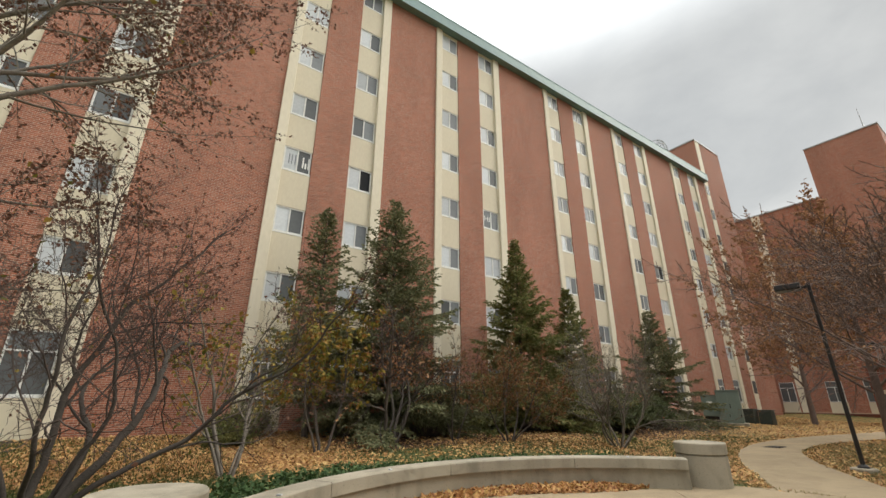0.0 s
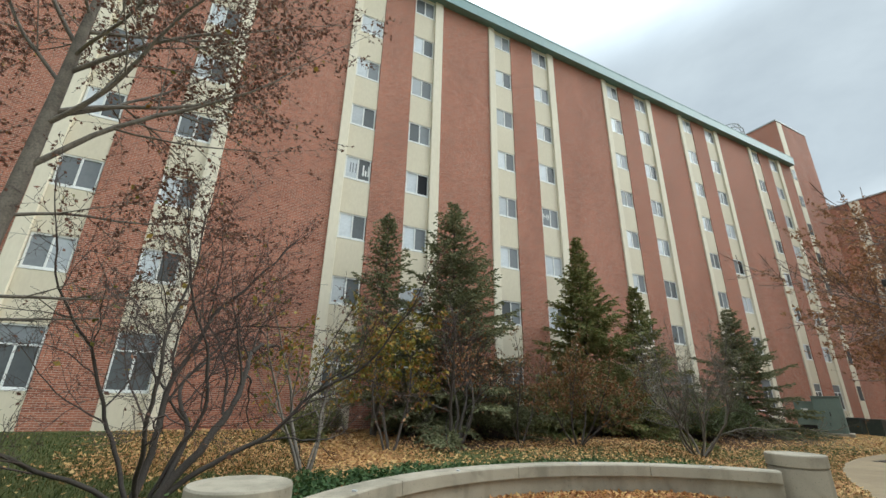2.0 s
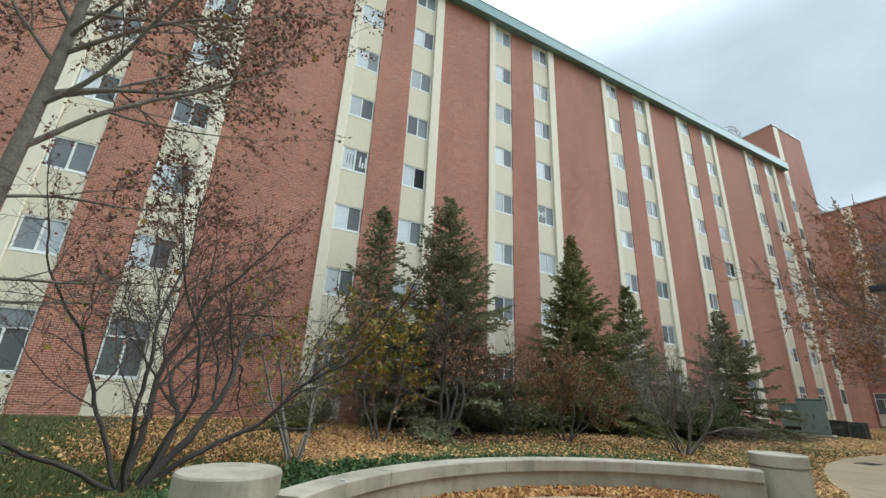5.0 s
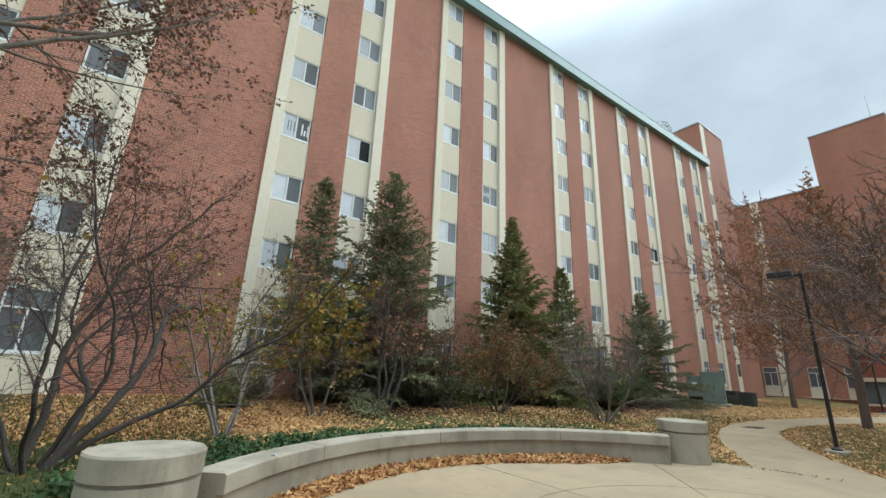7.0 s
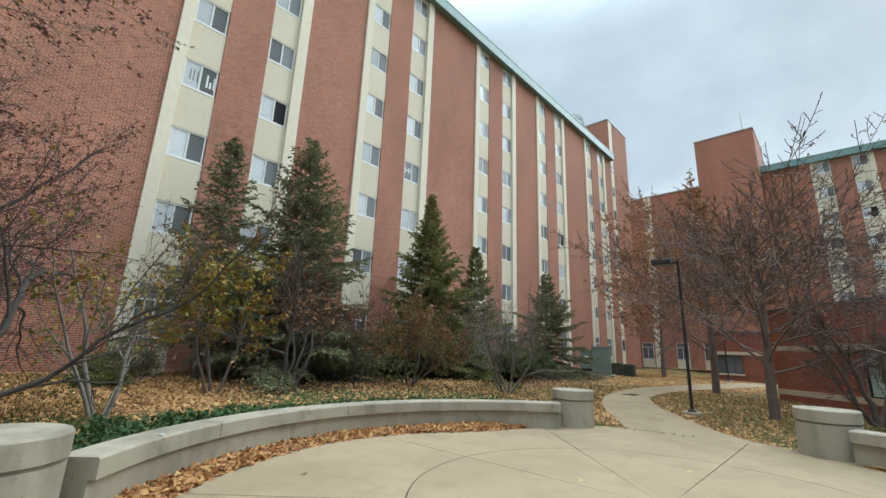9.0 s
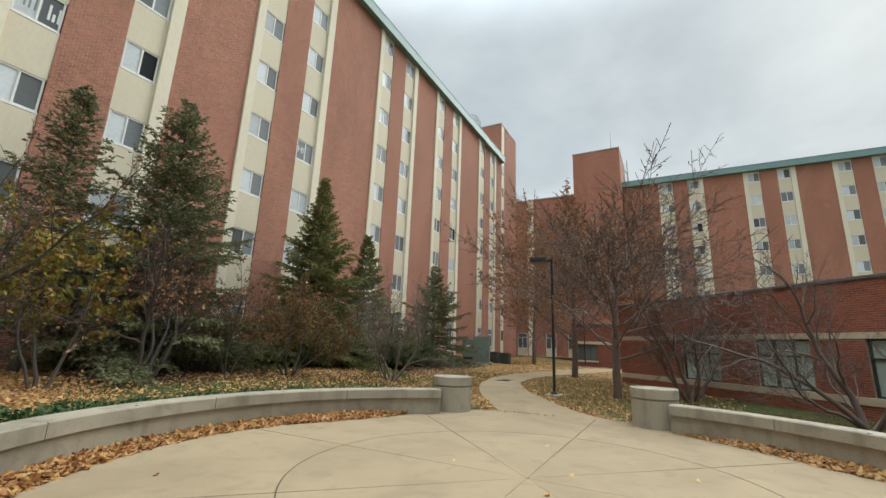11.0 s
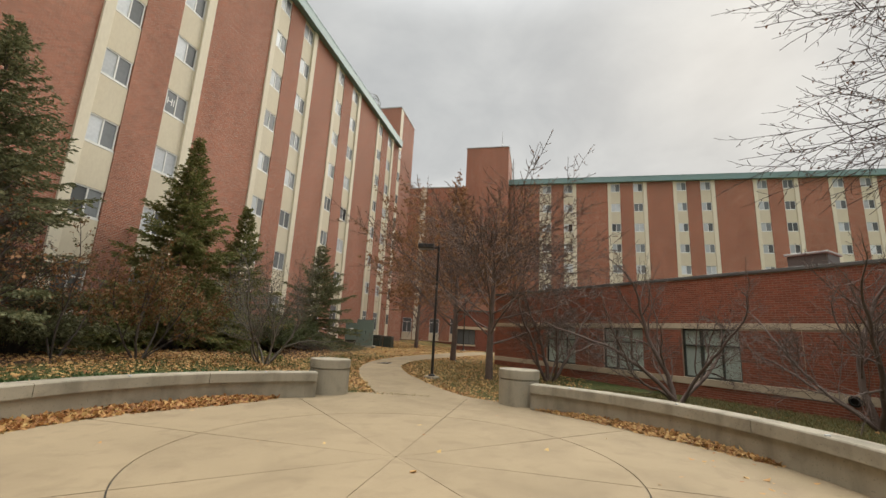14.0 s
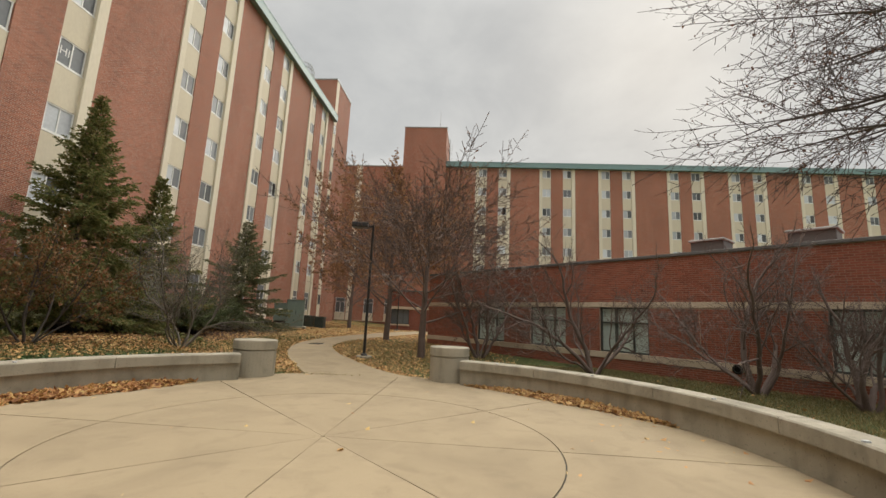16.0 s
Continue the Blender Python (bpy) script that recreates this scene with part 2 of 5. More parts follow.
def tube(bm, points, radii, n=6):
    """A tapered tube along points."""
    loops = []
    for i, p in enumerate(points):
        d = (Vector(points[min(i + 1, len(points) - 1)]) - Vector(points[max(i - 1, 0)])).normalized()
        u = d.orthogonal().normalized()
        v = d.cross(u)
        loops.append([bm.verts.new(Vector(p) + radii[i] * (math.cos(2 * math.pi * k / n) * u + math.sin(2 * math.pi * k / n) * v)) for k in range(n)])
    for a, b in zip(loops, loops[1:]):
        best = min(range(n), key=lambda s: sum((a[k].co - b[(k + s) % n].co).length_squared for k in range(n)))
        for k in range(n):
            bm.faces.new((a[k], a[(k + 1) % n], b[(k + 1 + best) % n], b[(k + best) % n]))
    bm.faces.new(list(reversed(loops[0])))
    bm.faces.new(loops[-1])


def mesh_of(name, bm, mat, smooth=False):
    me = bpy.data.meshes.new(name)
    bmesh.ops.recalc_face_normals(bm, faces=bm.faces)
    bm.to_mesh(me)
    bm.free()
    me.materials.append(mat)
    if smooth:
        me.shade_smooth()
    return me


def part(name, bm, mat, parent=None, label="", m=None, smooth=False):
    """Links a bmesh (or a ready mesh) as one mesh object under a thing or a part."""
    me = bm if isinstance(bm, bpy.types.Mesh) else mesh_of(name, bm, mat, smooth)
    ob = new(name, me)
    ob.parent = parent
    if m is not None:
        ob.matrix_local = m
    if label:
        ob["label"] = label
    return ob


def thing(name, m, label, category, group="", kind=""):
    ob = new(name)
    ob.matrix_world = m
    ob.empty_display_size = 0.2
    return tagged(ob, label, category, group, kind)


def smoothstep(a, b, x):
    t = min(1.0, max(0.0, (x - a) / (b - a)))
    return t * t * (3 - 2 * t)


# ---- ground ----
CX, CY = 5.79, 1.75          # centre of the round plaza
WX, WY = 5.23, 1.75          # centre of the seat walls
R_OUT = 6.02                 # where the soil behind the seat walls begins


def angle_at(x, y):
    return math.degrees(math.atan2(y - WY, x - WX))


def ground_z(x, y):
    """Height of the soil: level round the plaza, banked up behind the north seat wall and towards the long facade."""
    r, a = math.hypot(x - WX, y - WY), angle_at(x, y)
    far = 0.32 * smoothstep(12, 36, x)
    bank = 0.34 + 0.30 * smoothstep(8, 16.5, y)
    east = smoothstep(33, 47, a) if a > -90 else 0.0
    lawn = 0.64 * smoothstep(3.0, 14.0, y)
    if a > 150 or a < -90:
        z = lawn
    elif a > 120:
        k = smoothstep(135, 158, a)
        z = bank * (1 - k) + lawn * k
    else:
        side = max(east, smoothstep(10, 16, y))
        z = far * (1 - side) + max(far, bank) * side
    if r < 7.2 and -24 < a < 40:
        z -= 0.03 * (1 - smoothstep(6.6, 7.2, r))
    return z * smoothstep(R_OUT - 0.3, R_OUT - 0.05, r) - 0.06 * (1 - smoothstep(R_OUT - 0.3, R_OUT - 0.1, r))


def ground_material():
    m = bpy.data.materials.new("lawn_and_litter")
    m.use_nodes = True
    t = m.node_tree
    p = t.nodes["Principled BSDF"]
    p.inputs["Roughness"].default_value, p.inputs["Specular IOR Level"].default_value = 0.95, 0.2
    co = t.nodes.new("ShaderNodeTexCoord")

    def tex(scale, detail=4.0):
        n = t.nodes.new("ShaderNodeTexNoise")
        n.inputs["Scale"].default_value, n.inputs["Detail"].default_value = scale, detail
        t.links.new(co.outputs["Object"], n.inputs["Vector"])
        return n.outputs["Fac"]

    def ramp(fac, *stops):
        n = t.nodes.new("ShaderNodeValToRGB")
        while len(n.color_ramp.elements) < len(stops):
            n.color_ramp.elements.new(0.5)
        for e, (pos, col) in zip(n.color_ramp.elements, stops):
            e.position, e.color = pos, (*col, 1)
        t.links.new(fac, n.inputs["Fac"])
        return n.outputs["Color"]

    grass = ramp(tex(26, 6), (0.35, (0.032, 0.042, 0.012)), (0.55, (0.075, 0.088, 0.026)), (0.72, (0.15, 0.13, 0.05)))
    litter = ramp(tex(38, 5), (0.3, (0.09, 0.048, 0.022)), (0.48, (0.28, 0.15, 0.055)), (0.60, (0.40, 0.23, 0.085)), (0.75, (0.52, 0.36, 0.15)))
    mulch = ramp(tex(60, 5), (0.35, (0.025, 0.014, 0.009)), (0.6, (0.085, 0.045, 0.026)), (0.75, (0.16, 0.085, 0.045)))
    att = t.nodes.new("ShaderNodeAttribute")
    att.attribute_name = "cover"
    sep = t.nodes.new("ShaderNodeSeparateColor")
    t.links.new(att.outputs["Color"], sep.inputs[0])

    def blend(weight, low, high, spread):
        """Break up the border between two covers with noise."""
        n = t.nodes.new("ShaderNodeMath")
        n.operation = "ADD"
        t.links.new(weight, n.inputs[0])
        off = t.nodes.new("ShaderNodeMapRange")
        off.inputs["To Min"].default_value, off.inputs["To Max"].default_value = -spread, spread
        off.inputs["From Min"].default_value, off.inputs["From Max"].default_value = 0.3, 0.7
        t.links.new(tex(7, 8), off.inputs["Value"])
        t.links.new(off.outputs["Result"], n.inputs[1])
        sharp = t.nodes.new("ShaderNodeMapRange")
        sharp.inputs["From Min"].default_value, sharp.inputs["From Max"].default_value = 0.40, 0.60
        t.links.new(n.outputs[0], sharp.inputs["Value"])
        mix = t.nodes.new("ShaderNodeMix")
        mix.data_type = "RGBA"
        t.links.new(sharp.outputs["Result"], mix.inputs["Factor"])
        t.links.new(low, mix.inputs["A"])
        t.links.new(high, mix.inputs["B"])
        return mix.outputs["Result"]

    c = blend(sep.outputs["Green"], grass, mulch, 0.25)
    c = blend(sep.outputs["Red"], c, litter, 0.45)
    t.links.new(c, p.inputs["Base Color"])
    b = t.nodes.new("ShaderNodeBump")
    b.inputs["Strength"].default_value, b.inputs["Distance"].default_value = 0.8, 0.04
    t.links.new(tex(45, 6), b.inputs["Height"])
    t.links.new(b.outputs[0], p.inputs["Normal"])
    return m


def catmull(points, n):
    """A smooth line through points."""
    pts = [Vector(p) for p in points]
    pts = [2 * pts[0] - pts[1], *pts, 2 * pts[-1] - pts[-2]]
    out = []
    for i in range(1, len(pts) - 2):
        for k in range(n):
            t = k / n
            a, b, c, d = pts[i - 1:i + 3]
            out.append(0.5 * ((2 * b) + (c - a) * t + (2 * a - 5 * b + 4 * c - d) * t * t + (3 * b - a - 3 * c + d) * t ** 3))
    return out + [pts[-2]]


PATH_LEFT = catmull([(11.35, 4.25), (12.6, 5.0), (14.6, 6.1), (16.8, 7.1), (18.8, 7.75), (21.6, 8.2), (25.0, 8.0), (30.0, 6.8), (37.0, 4.8)], 8)
PATH_RIGHT = catmull([(11.4, 0.85), (12.0, 1.9), (13.9, 3.35), (16.3, 4.8), (19.0, 6.0), (21.6, 6.4), (24.6, 6.05), (29.0, 4.8), (36.0, 2.8)], 8)


LEFT_X, LEFT_Y = [p.x for p in PATH_LEFT], [p.y for p in PATH_LEFT]
RIGHT_X, RIGHT_Y = [p.x for p in PATH_RIGHT], [p.y for p in PATH_RIGHT]


def litter_at(x, y):
    """How thick the fallen leaves lie, 0 to 1."""
    v = 0.12 - 0.09 * (1 - smoothstep(-3.0, 0.5, x))
    v = max(v, 0.80 * smoothstep(-3.5, -0.8, x) * (1 - smoothstep(3.2, 6.8, x)) * smoothstep(8.6, 10.4, y))
    if 11.3 < x < 36:      # blown together along the path
        gap = min(abs(y - float(np.interp(x, LEFT_X, LEFT_Y))), abs(y - float(np.interp(x, RIGHT_X, RIGHT_Y))))
        v = max(v, 0.75 * math.exp(-(gap / 0.75) ** 2))
    v = max(v, 0.36 * smoothstep(11, 13, x) * (1 - smoothstep(20, 40, x)) * smoothstep(-1.5, 1.0, y) * (1 - smoothstep(9.0, 12.0, y)))
    v = max(v, 0.30 * smoothstep(5, 9, x) * smoothstep(8.0, 9.5, y) * (1 - smoothstep(12, 14, y)))
    v = max(v, 0.48 * smoothstep(22, 30, x) * (1 - smoothstep(56, 66, x)) * smoothstep(1, 4, y))
    return v


def mulch_at(x, y):
    bed = smoothstep(3, 6, x) * (1 - smoothstep(24, 29, x)) * smoothstep(10.0, 12.5, y)
    bare = 0.85 * math.exp(-((x + 4.6) / 1.1) ** 2 - ((y - 11.6) / 1.6) ** 2)
    return max(bed, bare)


def build_ground():
    xs = sorted({-400.0, -150.0, -60.0, *[-30 + 0.5 * i for i in range(201)], 75.0, 90.0, 150.0, 400.0, 900.0})
    ys = sorted({-900.0, -400.0, -150.0, -80.0, -60.0, *[-40 + 0.5 * i for i in range(141)], 60.0, 150.0, 400.0, 900.0})
    verts = []
    for y in ys:
        for x in xs:
            r = math.hypot(x - WX, y - WY)
            if abs(r - 5.80) < 0.36:      # draw the near nodes onto the line of the wall
                x1, y1 = WX + (x - WX) * 5.80 / r, WY + (y - WY) * 5.80 / r
                verts.append((x1, y1, -0.06))
            else:
                verts.append((x, y, ground_z(x, y)))
    n = len(xs)
    faces = [(j * n + i, j * n + i + 1, (j + 1) * n + i + 1, (j + 1) * n + i) for j in range(len(ys) - 1) for i in range(n - 1)]
    me = bpy.data.meshes.new("ground")
    me.from_pydata(verts, [], faces)
    att = me.color_attributes.new("cover", "FLOAT_COLOR", "POINT")
    for i, (x, y, z) in enumerate(verts):
        att.data[i].color = (litter_at(x, y), mulch_at(x, y), 0, 1)
    me.materials.append(ground_material())
    me.shade_smooth()
    tagged(new("ground", me), "leaf-strewn lawn and mulch beds round the plaza", "ground", kind="structure")


build_ground()


# ---- plaza: concrete slabs with open joints, and the winding path ----
def sector(r0, r1, a0, a1, z0, z1, gap=0.009, steps=10):
    """A slab of a ring, its edges drawn in by half the joint."""
    bm = bmesh.new()
    rows = []
    for r in ((r0 + gap if r0 > 0 else 0.02), r1 - gap):
        pad = math.degrees(gap / max(r, 0.1))
        rows.append([(CX + r * math.cos(radians(a)), CY + r * math.sin(radians(a))) for a in np.linspace(a0 + pad, a1 - pad, steps + 1)])
    top = [[bm.verts.new((x, y, z1)) for x, y in row] for row in rows]
    low = [[bm.verts.new((x, y, z0)) for x, y in row] for row in rows]
    for i in range(steps):
        bm.faces.new((top[0][i], top[1][i], top[1][i + 1], top[0][i + 1]))
        bm.faces.new((top[1][i], low[1][i], low[1][i + 1], top[1][i + 1]))
        bm.faces.new((top[0][i], top[0][i + 1], low[0][i + 1], low[0][i]))
    bm.faces.new((top[0][0], low[0][0], low[1][0], top[1][0]))
    bm.faces.new((top[0][-1], top[1][-1], low[1][-1], low[0][-1]))
    return bm


plaza = thing("pavement", Matrix(), "round tan concrete plaza scored with a ring and eight spokes", "pavement", kind="structure")
for k in range(8):
    part("slab", sector(0, 3.02, 45 * k, 45 * k + 45, -0.05, 0.0), M_PAVE, plaza)
    part("slab", sector(3.02, 5.95 if k in (0, 7) else 6.3 if k in (2, 3, 4, 5) else 6.0, 45 * k, 45 * k + 45, -0.05, 0.0), M_PAVE, plaza)
bed = lathe([(5.9, -0.055), (5.9, -0.012)], 64)
bmesh.ops.translate(bed, vec=(CX, CY, 0), verts=bed.verts)
part("joint_bed", bed, M_JOINT, plaza)


def apron():
    """The walk that comes up to the plaza's open west side, cut to its curve."""
    bm = bmesh.new()
    ys = np.linspace(-2.6, 2.9, 12)
    edge = [(CX - math.sqrt(6.31 ** 2 - (y - CY) ** 2), y) for y in ys]
    rows = [[bm.verts.new((x, y, 0.008)) for x, y in edge], [bm.verts.new((-14.0, y, 0.008)) for y in ys]]
    for k in range(len(ys) - 1):
        bm.faces.new((rows[0][k], rows[0][k + 1], rows[1][k + 1], rows[1][k]))
    ext = bmesh.ops.extrude_face_region(bm, geom=bm.faces[:])
    bmesh.ops.translate(bm, vec=(0, 0, -0.09), verts=[v for v in ext["geom"] if isinstance(v, bmesh.types.BMVert)])
    part("apron", bm, M_PAVE, plaza)


apron()


def build_path():
    bm = bmesh.new()
    rows = []
    for a, b in zip(PATH_LEFT, PATH_RIGHT):
        row = []
        for k in range(7):
            p = a.lerp(b, k / 6)
            row.append(bm.verts.new((p.x, p.y, max(ground_z(p.x, p.y), 0) + 0.006 + 0.03 * smoothstep(12.5, 15, p.x))))
        rows.append(row)
    base = [bm.verts.new((CX + 5.8 * math.cos(radians(a)), CY + 5.8 * math.sin(radians(a)), 0.003)) for a in np.linspace(26, -9, 7)]
    rows.insert(0, base)
    for p, q in zip(rows, rows[1:]):
        for k in range(6):
            bm.faces.new((p[k], p[k + 1], q[k + 1], q[k]))
    ext = bmesh.ops.extrude_face_region(bm, geom=bm.faces[:])
    bmesh.ops.translate(bm, vec=(0, 0, -0.1), verts=[v for v in ext["geom"] if isinstance(v, bmesh.types.BMVert)])
    tagged(part("path", bm, M_PAVE), "narrow tan concrete path winding away from the plaza", "path", kind="structure")


build_path()


# ---- seat walls and round end posts ----
def arc_wall(a0, a1, r0, r1, z0, z1, bevel=0.02):
    """A piece of wall along an arc round the walls' centre."""
    bm = bmesh.new()
    n = max(3, int(abs(a1 - a0) / 2.5))
    prof = [(r0, z0), (r0, z1 - bevel), (r0 + bevel, z1), (r1 - bevel, z1), (r1, z1 - bevel), (r1, z0)]
    loops = [[bm.verts.new((WX + r * math.cos(radians(a)), WY + r * math.sin(radians(a)), z)) for r, z in prof] for a in np.linspace(a0, a1, n + 1)]
    for p, q in zip(loops, loops[1:]):
        for i in range(len(prof)):
            j = (i + 1) % len(prof)
            bm.faces.new((p[i], q[i], q[j], p[j]))
    bm.faces.new(loops[0])
    bm.faces.new(list(reversed(loops[-1])))
    return bm


def seat_wall(a0, a1, inner, joints, label):
    w = thing("seat_wall", Matrix(), label, "wall", "curved seat walls")
    part("stem", arc_wall(a0, a1, inner + 0.07, inner + 0.37, -0.1, 0.375, 0.005), M_CONCRETE, w)
    stops = [a0, *joints, a1]
    for p, q in zip(stops, stops[1:]):
        part("cap", arc_wall(p + 0.06, q - 0.06, inner, inner + 0.42, 0.372, 0.57), M_CONCRETE, w, "pale concrete coping block")
        for s in (0.5,):
            a = radians(p + (q - p) * s)
            clip = boxed(-0.035, 0.035, -0.02, 0.02, 0, 0.025, bevel=0.008)
            part("skate_stop", clip, M_COPING, w, "small metal skate stop", Matrix.Translation((WX + (inner + 0.06) * math.cos(a), WY + (inner + 0.06) * math.sin(a), 0.565)) @ Matrix.Rotation(a, 4, "Z"))
    return w


seat_wall(37.0, 140.5, 5.48, (61, 90.7, 119.2), "curved grey concrete seat wall with a pale coping before the shrubs")
seat_wall(-124.0, -16.5, 5.67, (-106, -84, -62, -35.2), "curved grey concrete seat wall with leaves along its foot")


def end_post(x, y):
    w = thing("end_post", Matrix.Translation((x, y, 0)), "round grey concrete post with a cap at the wall's end", "post", "round posts at the wall ends")
    part("shaft", lathe([(0.50, -0.1), (0.50, 0.595), (0.47, 0.60), (0.47, 0.62)], 40), M_CONCRETE, w, smooth=False)
    part("cap", lathe([(0.485, 0.62), (0.51, 0.635), (0.51, 0.83), (0.495, 0.85), (0.0, 0.855)], 40, closed=False), M_CONCRETE, w, "pale round concrete cap")


for x, y in ((10.50, 5.20), (0.27, 5.30), (11.40, 0.42), (1.75, -3.80)):
    end_post(x, y)


# ---- residence halls ----
STOREY, TOP_ROW = 2.9, 23.92      # window heads: 23.92, 21.02, ...
PAIR = ((0.0, 1.68, 1), (3.40, 5.15, -1))   # two window strips of a bay; the sign tells where the plain fin stands


def lattice(xs, zs, holes, y0, y1):
    """One connected frame: a sheet of cells cut at xs and zs, with some cells left open, given depth."""
    bm = bmesh.new()
    grid = {(i, k): bm.verts.new((x, y0, z)) for i, x in enumerate(xs) for k, z in enumerate(zs)}
    for i in range(len(xs) - 1):
        for k in range(len(zs) - 1):
            if (i, k) not in holes:
                bm.faces.new((grid[i, k], grid[i + 1, k], grid[i + 1, k + 1], grid[i, k + 1]))
    bmesh.ops.delete(bm, geom=[v for v in bm.verts if not v.link_faces], context="VERTS")
    ext = bmesh.ops.extrude_face_region(bm, geom=bm.faces[:])
    bmesh.ops.translate(bm, vec=(0, y1 - y0, 0), verts=[v for v in ext["geom"] if isinstance(v, bmesh.types.BMVert)])
    return bm


def slider_frame(w, h, t=0.06, d=0.07):
    """Two sashes side by side."""
    return lattice([0, t, w / 2 - 0.03, w / 2 + 0.03, w - t, w], [0, t, h - t, h], {(1, 1), (3, 1)}, 0, d)


def transom_frame(w, h, at, t=0.05, d=0.07):
    """Two sashes under one fixed light."""
    return lattice([0, t, w / 2 - 0.03, w / 2 + 0.03, w - t, w], [0, t, at - 0.03, at + 0.03, h - t, h], {(1, 1), (3, 1), (1, 3), (2, 3), (3, 3)}, 0, d)


WW, WH = 1.20, 1.16
ME_FRAME = mesh_of("window", slider_frame(WW, WH), M_WHITE)
ME_SILL = mesh_of("sill", boxed(-0.02, WW + 0.02, -0.03, 0.06, -0.05, 0.0), M_WHITE)
GH = 1.84
ME_FRAME_G = mesh_of("window", transom_frame(WW, GH, 1.24), M_WHITE)


def pane_mesh(name, x0, x1, z0, z1, mat):
    return mesh_of(name, boxed(x0, x1, 0.030, 0.040, z0, z1), mat)


ME_LEFT = {k: pane_mesh("pane", 0.05, WW / 2 - 0.03, 0.05, WH - 0.05, m) for k, m in (("blind", M_BLIND), ("half", M_HALF), ("screen", M_SCREEN))}
ME_RIGHT = {k: pane_mesh("pane", WW / 2 + 0.03, WW - 0.05, 0.05, WH - 0.05, m) for k, m in (("blind", M_BLIND), ("half", M_HALF), ("screen", M_SCREEN), ("open", M_OPEN))}
ME_G = [pane_mesh("pane", 0.05, WW / 2 - 0.03, 0.05, 1.21, M_SCREEN), pane_mesh("pane", WW / 2 + 0.03, WW - 0.05, 0.05, 1.21, M_SCREEN), pane_mesh("pane", 0.05, WW - 0.05, 1.27, GH - 0.05, M_HALF)]


def residence_hall(m, pairs, u0, u1, label, seed, special=None):
    """A long eight-storey brick slab: local x along the facade, -y out of it."""
    rng = random.Random(seed)
    h = thing("residence_hall", m, label, "building", "brick residence halls")
    edges = [u0]
    strips = []
    for p in pairs:
        for a, b, s in PAIR:
            strips.append((p + a, p + b, s))
    strips = [s for s in strips if s[0] > u0 and s[1] < u1]
    prev = u0
    for a, b, s in strips:
        part("brick_wall", boxed(prev, a, 0, 0.5, 0, 24.3), M_BRICK, h)
        prev = b
    part("brick_wall", boxed(prev, u1, 0, 0.5, 0, 24.3), M_BRICK, h)
    part("core", boxed(u0, u1, 0.5, 14.0, 0, 24.2), M_BRICK, h, "plain brick back and ends")
    part("roof", boxed(u0, u1, -0.2, 14.2, 24.3, 24.45), M_ROOF, h, "flat gravel roof")
    part("fascia", boxed(u0 - 0.1, u1 + 0.1, -0.45, 0.15, 24.10, 24.84, bevel=0.015), M_FASCIA, h, "weathered green metal fascia")
    part("drip_edge", boxed(u0 - 0.12, u1 + 0.12, -0.47, 0.18, 24.84, 24.90), M_FASCIA, h)
    for a, b, s in strips:
        wx = b - WW - 0.03 if s > 0 else a + 0.03
        fin = (a, wx - 0.03) if s > 0 else (wx + WW + 0.03, b)
        part("fin", boxed(fin[0], fin[1], -0.09, 0.3, 0.2, 24.1, bevel=0.012), M_FIN, h, "plain beige concrete fin")
        lo, hi = (fin[1], b) if s > 0 else (a, fin[0])
        prev = 0.3
        for k in range(8):
            top = TOP_ROW - STOREY * (7 - k)
            height = GH if k == 0 else WH
            bottom = top - height
            part("spandrel", boxed(lo + 0.004, hi - 0.004, 0.03, 0.3, prev, bottom - 0.052, bevel=0.006), M_BEIGE, h, "beige panel below the window")
            prev = top
            w = part("window", ME_FRAME_G if k == 0 else ME_FRAME, None, h, "white two-sash window with a transom light" if k == 0 else "white sliding window", Matrix.Translation((wx, 0.05, bottom)))
            part("sill", ME_SILL, None, w)
            if k == 0:
                for me in ME_G:
                    part("pane", me, None, w)
            else:
                left = rng.choices(("blind", "half", "screen"), (8.5, 1.4, 0.7))[0]
                right = rng.choices(("screen", "half", "blind", "open"), (4, 5.2, 0.8, 0.2))[0]
                left, right = (special or {}).get((strips.index((a, b, s)), k), (left, right))
                part("pane", ME_LEFT[left], None, w)
                part("pane", ME_RIGHT[right], None, w)
        part("spandrel", boxed(lo + 0.004, hi - 0.004, 0.03, 0.3, prev + 0.004, 24.1), M_BEIGE, h)
    return h


north_hall = residence_hall(Matrix.Translation((0, 17.0, 0.3)) @ Matrix.Translation((0, 0, -0.3)), (-24.8, -15.25, -6.75, 2.82, 11.17, 20.86, 29.3, 38.95), -30.0, 46.05,
                            "long eight-storey red brick residence hall with beige window strips", 3,
                            {(6, 3): ("blind", "screen"), (7, 3): ("blind", "open"), (8, 1): ("screen", "half"), (9, 3): ("half", "half"), (6, 2): ("blind", "screen"), (7, 2): ("blind", "half")})
east_hall = residence_hall(Matrix.Translation((60.5, 0, 0)) @ Matrix.Rotation(radians(-90), 4, "Z"), (0.09, 9.5, 18.0, 27.7, 36.2, 45.8, 54.2), -4.3, 66.0,
                           "far eight-storey red brick residence hall under a green fascia", 8)


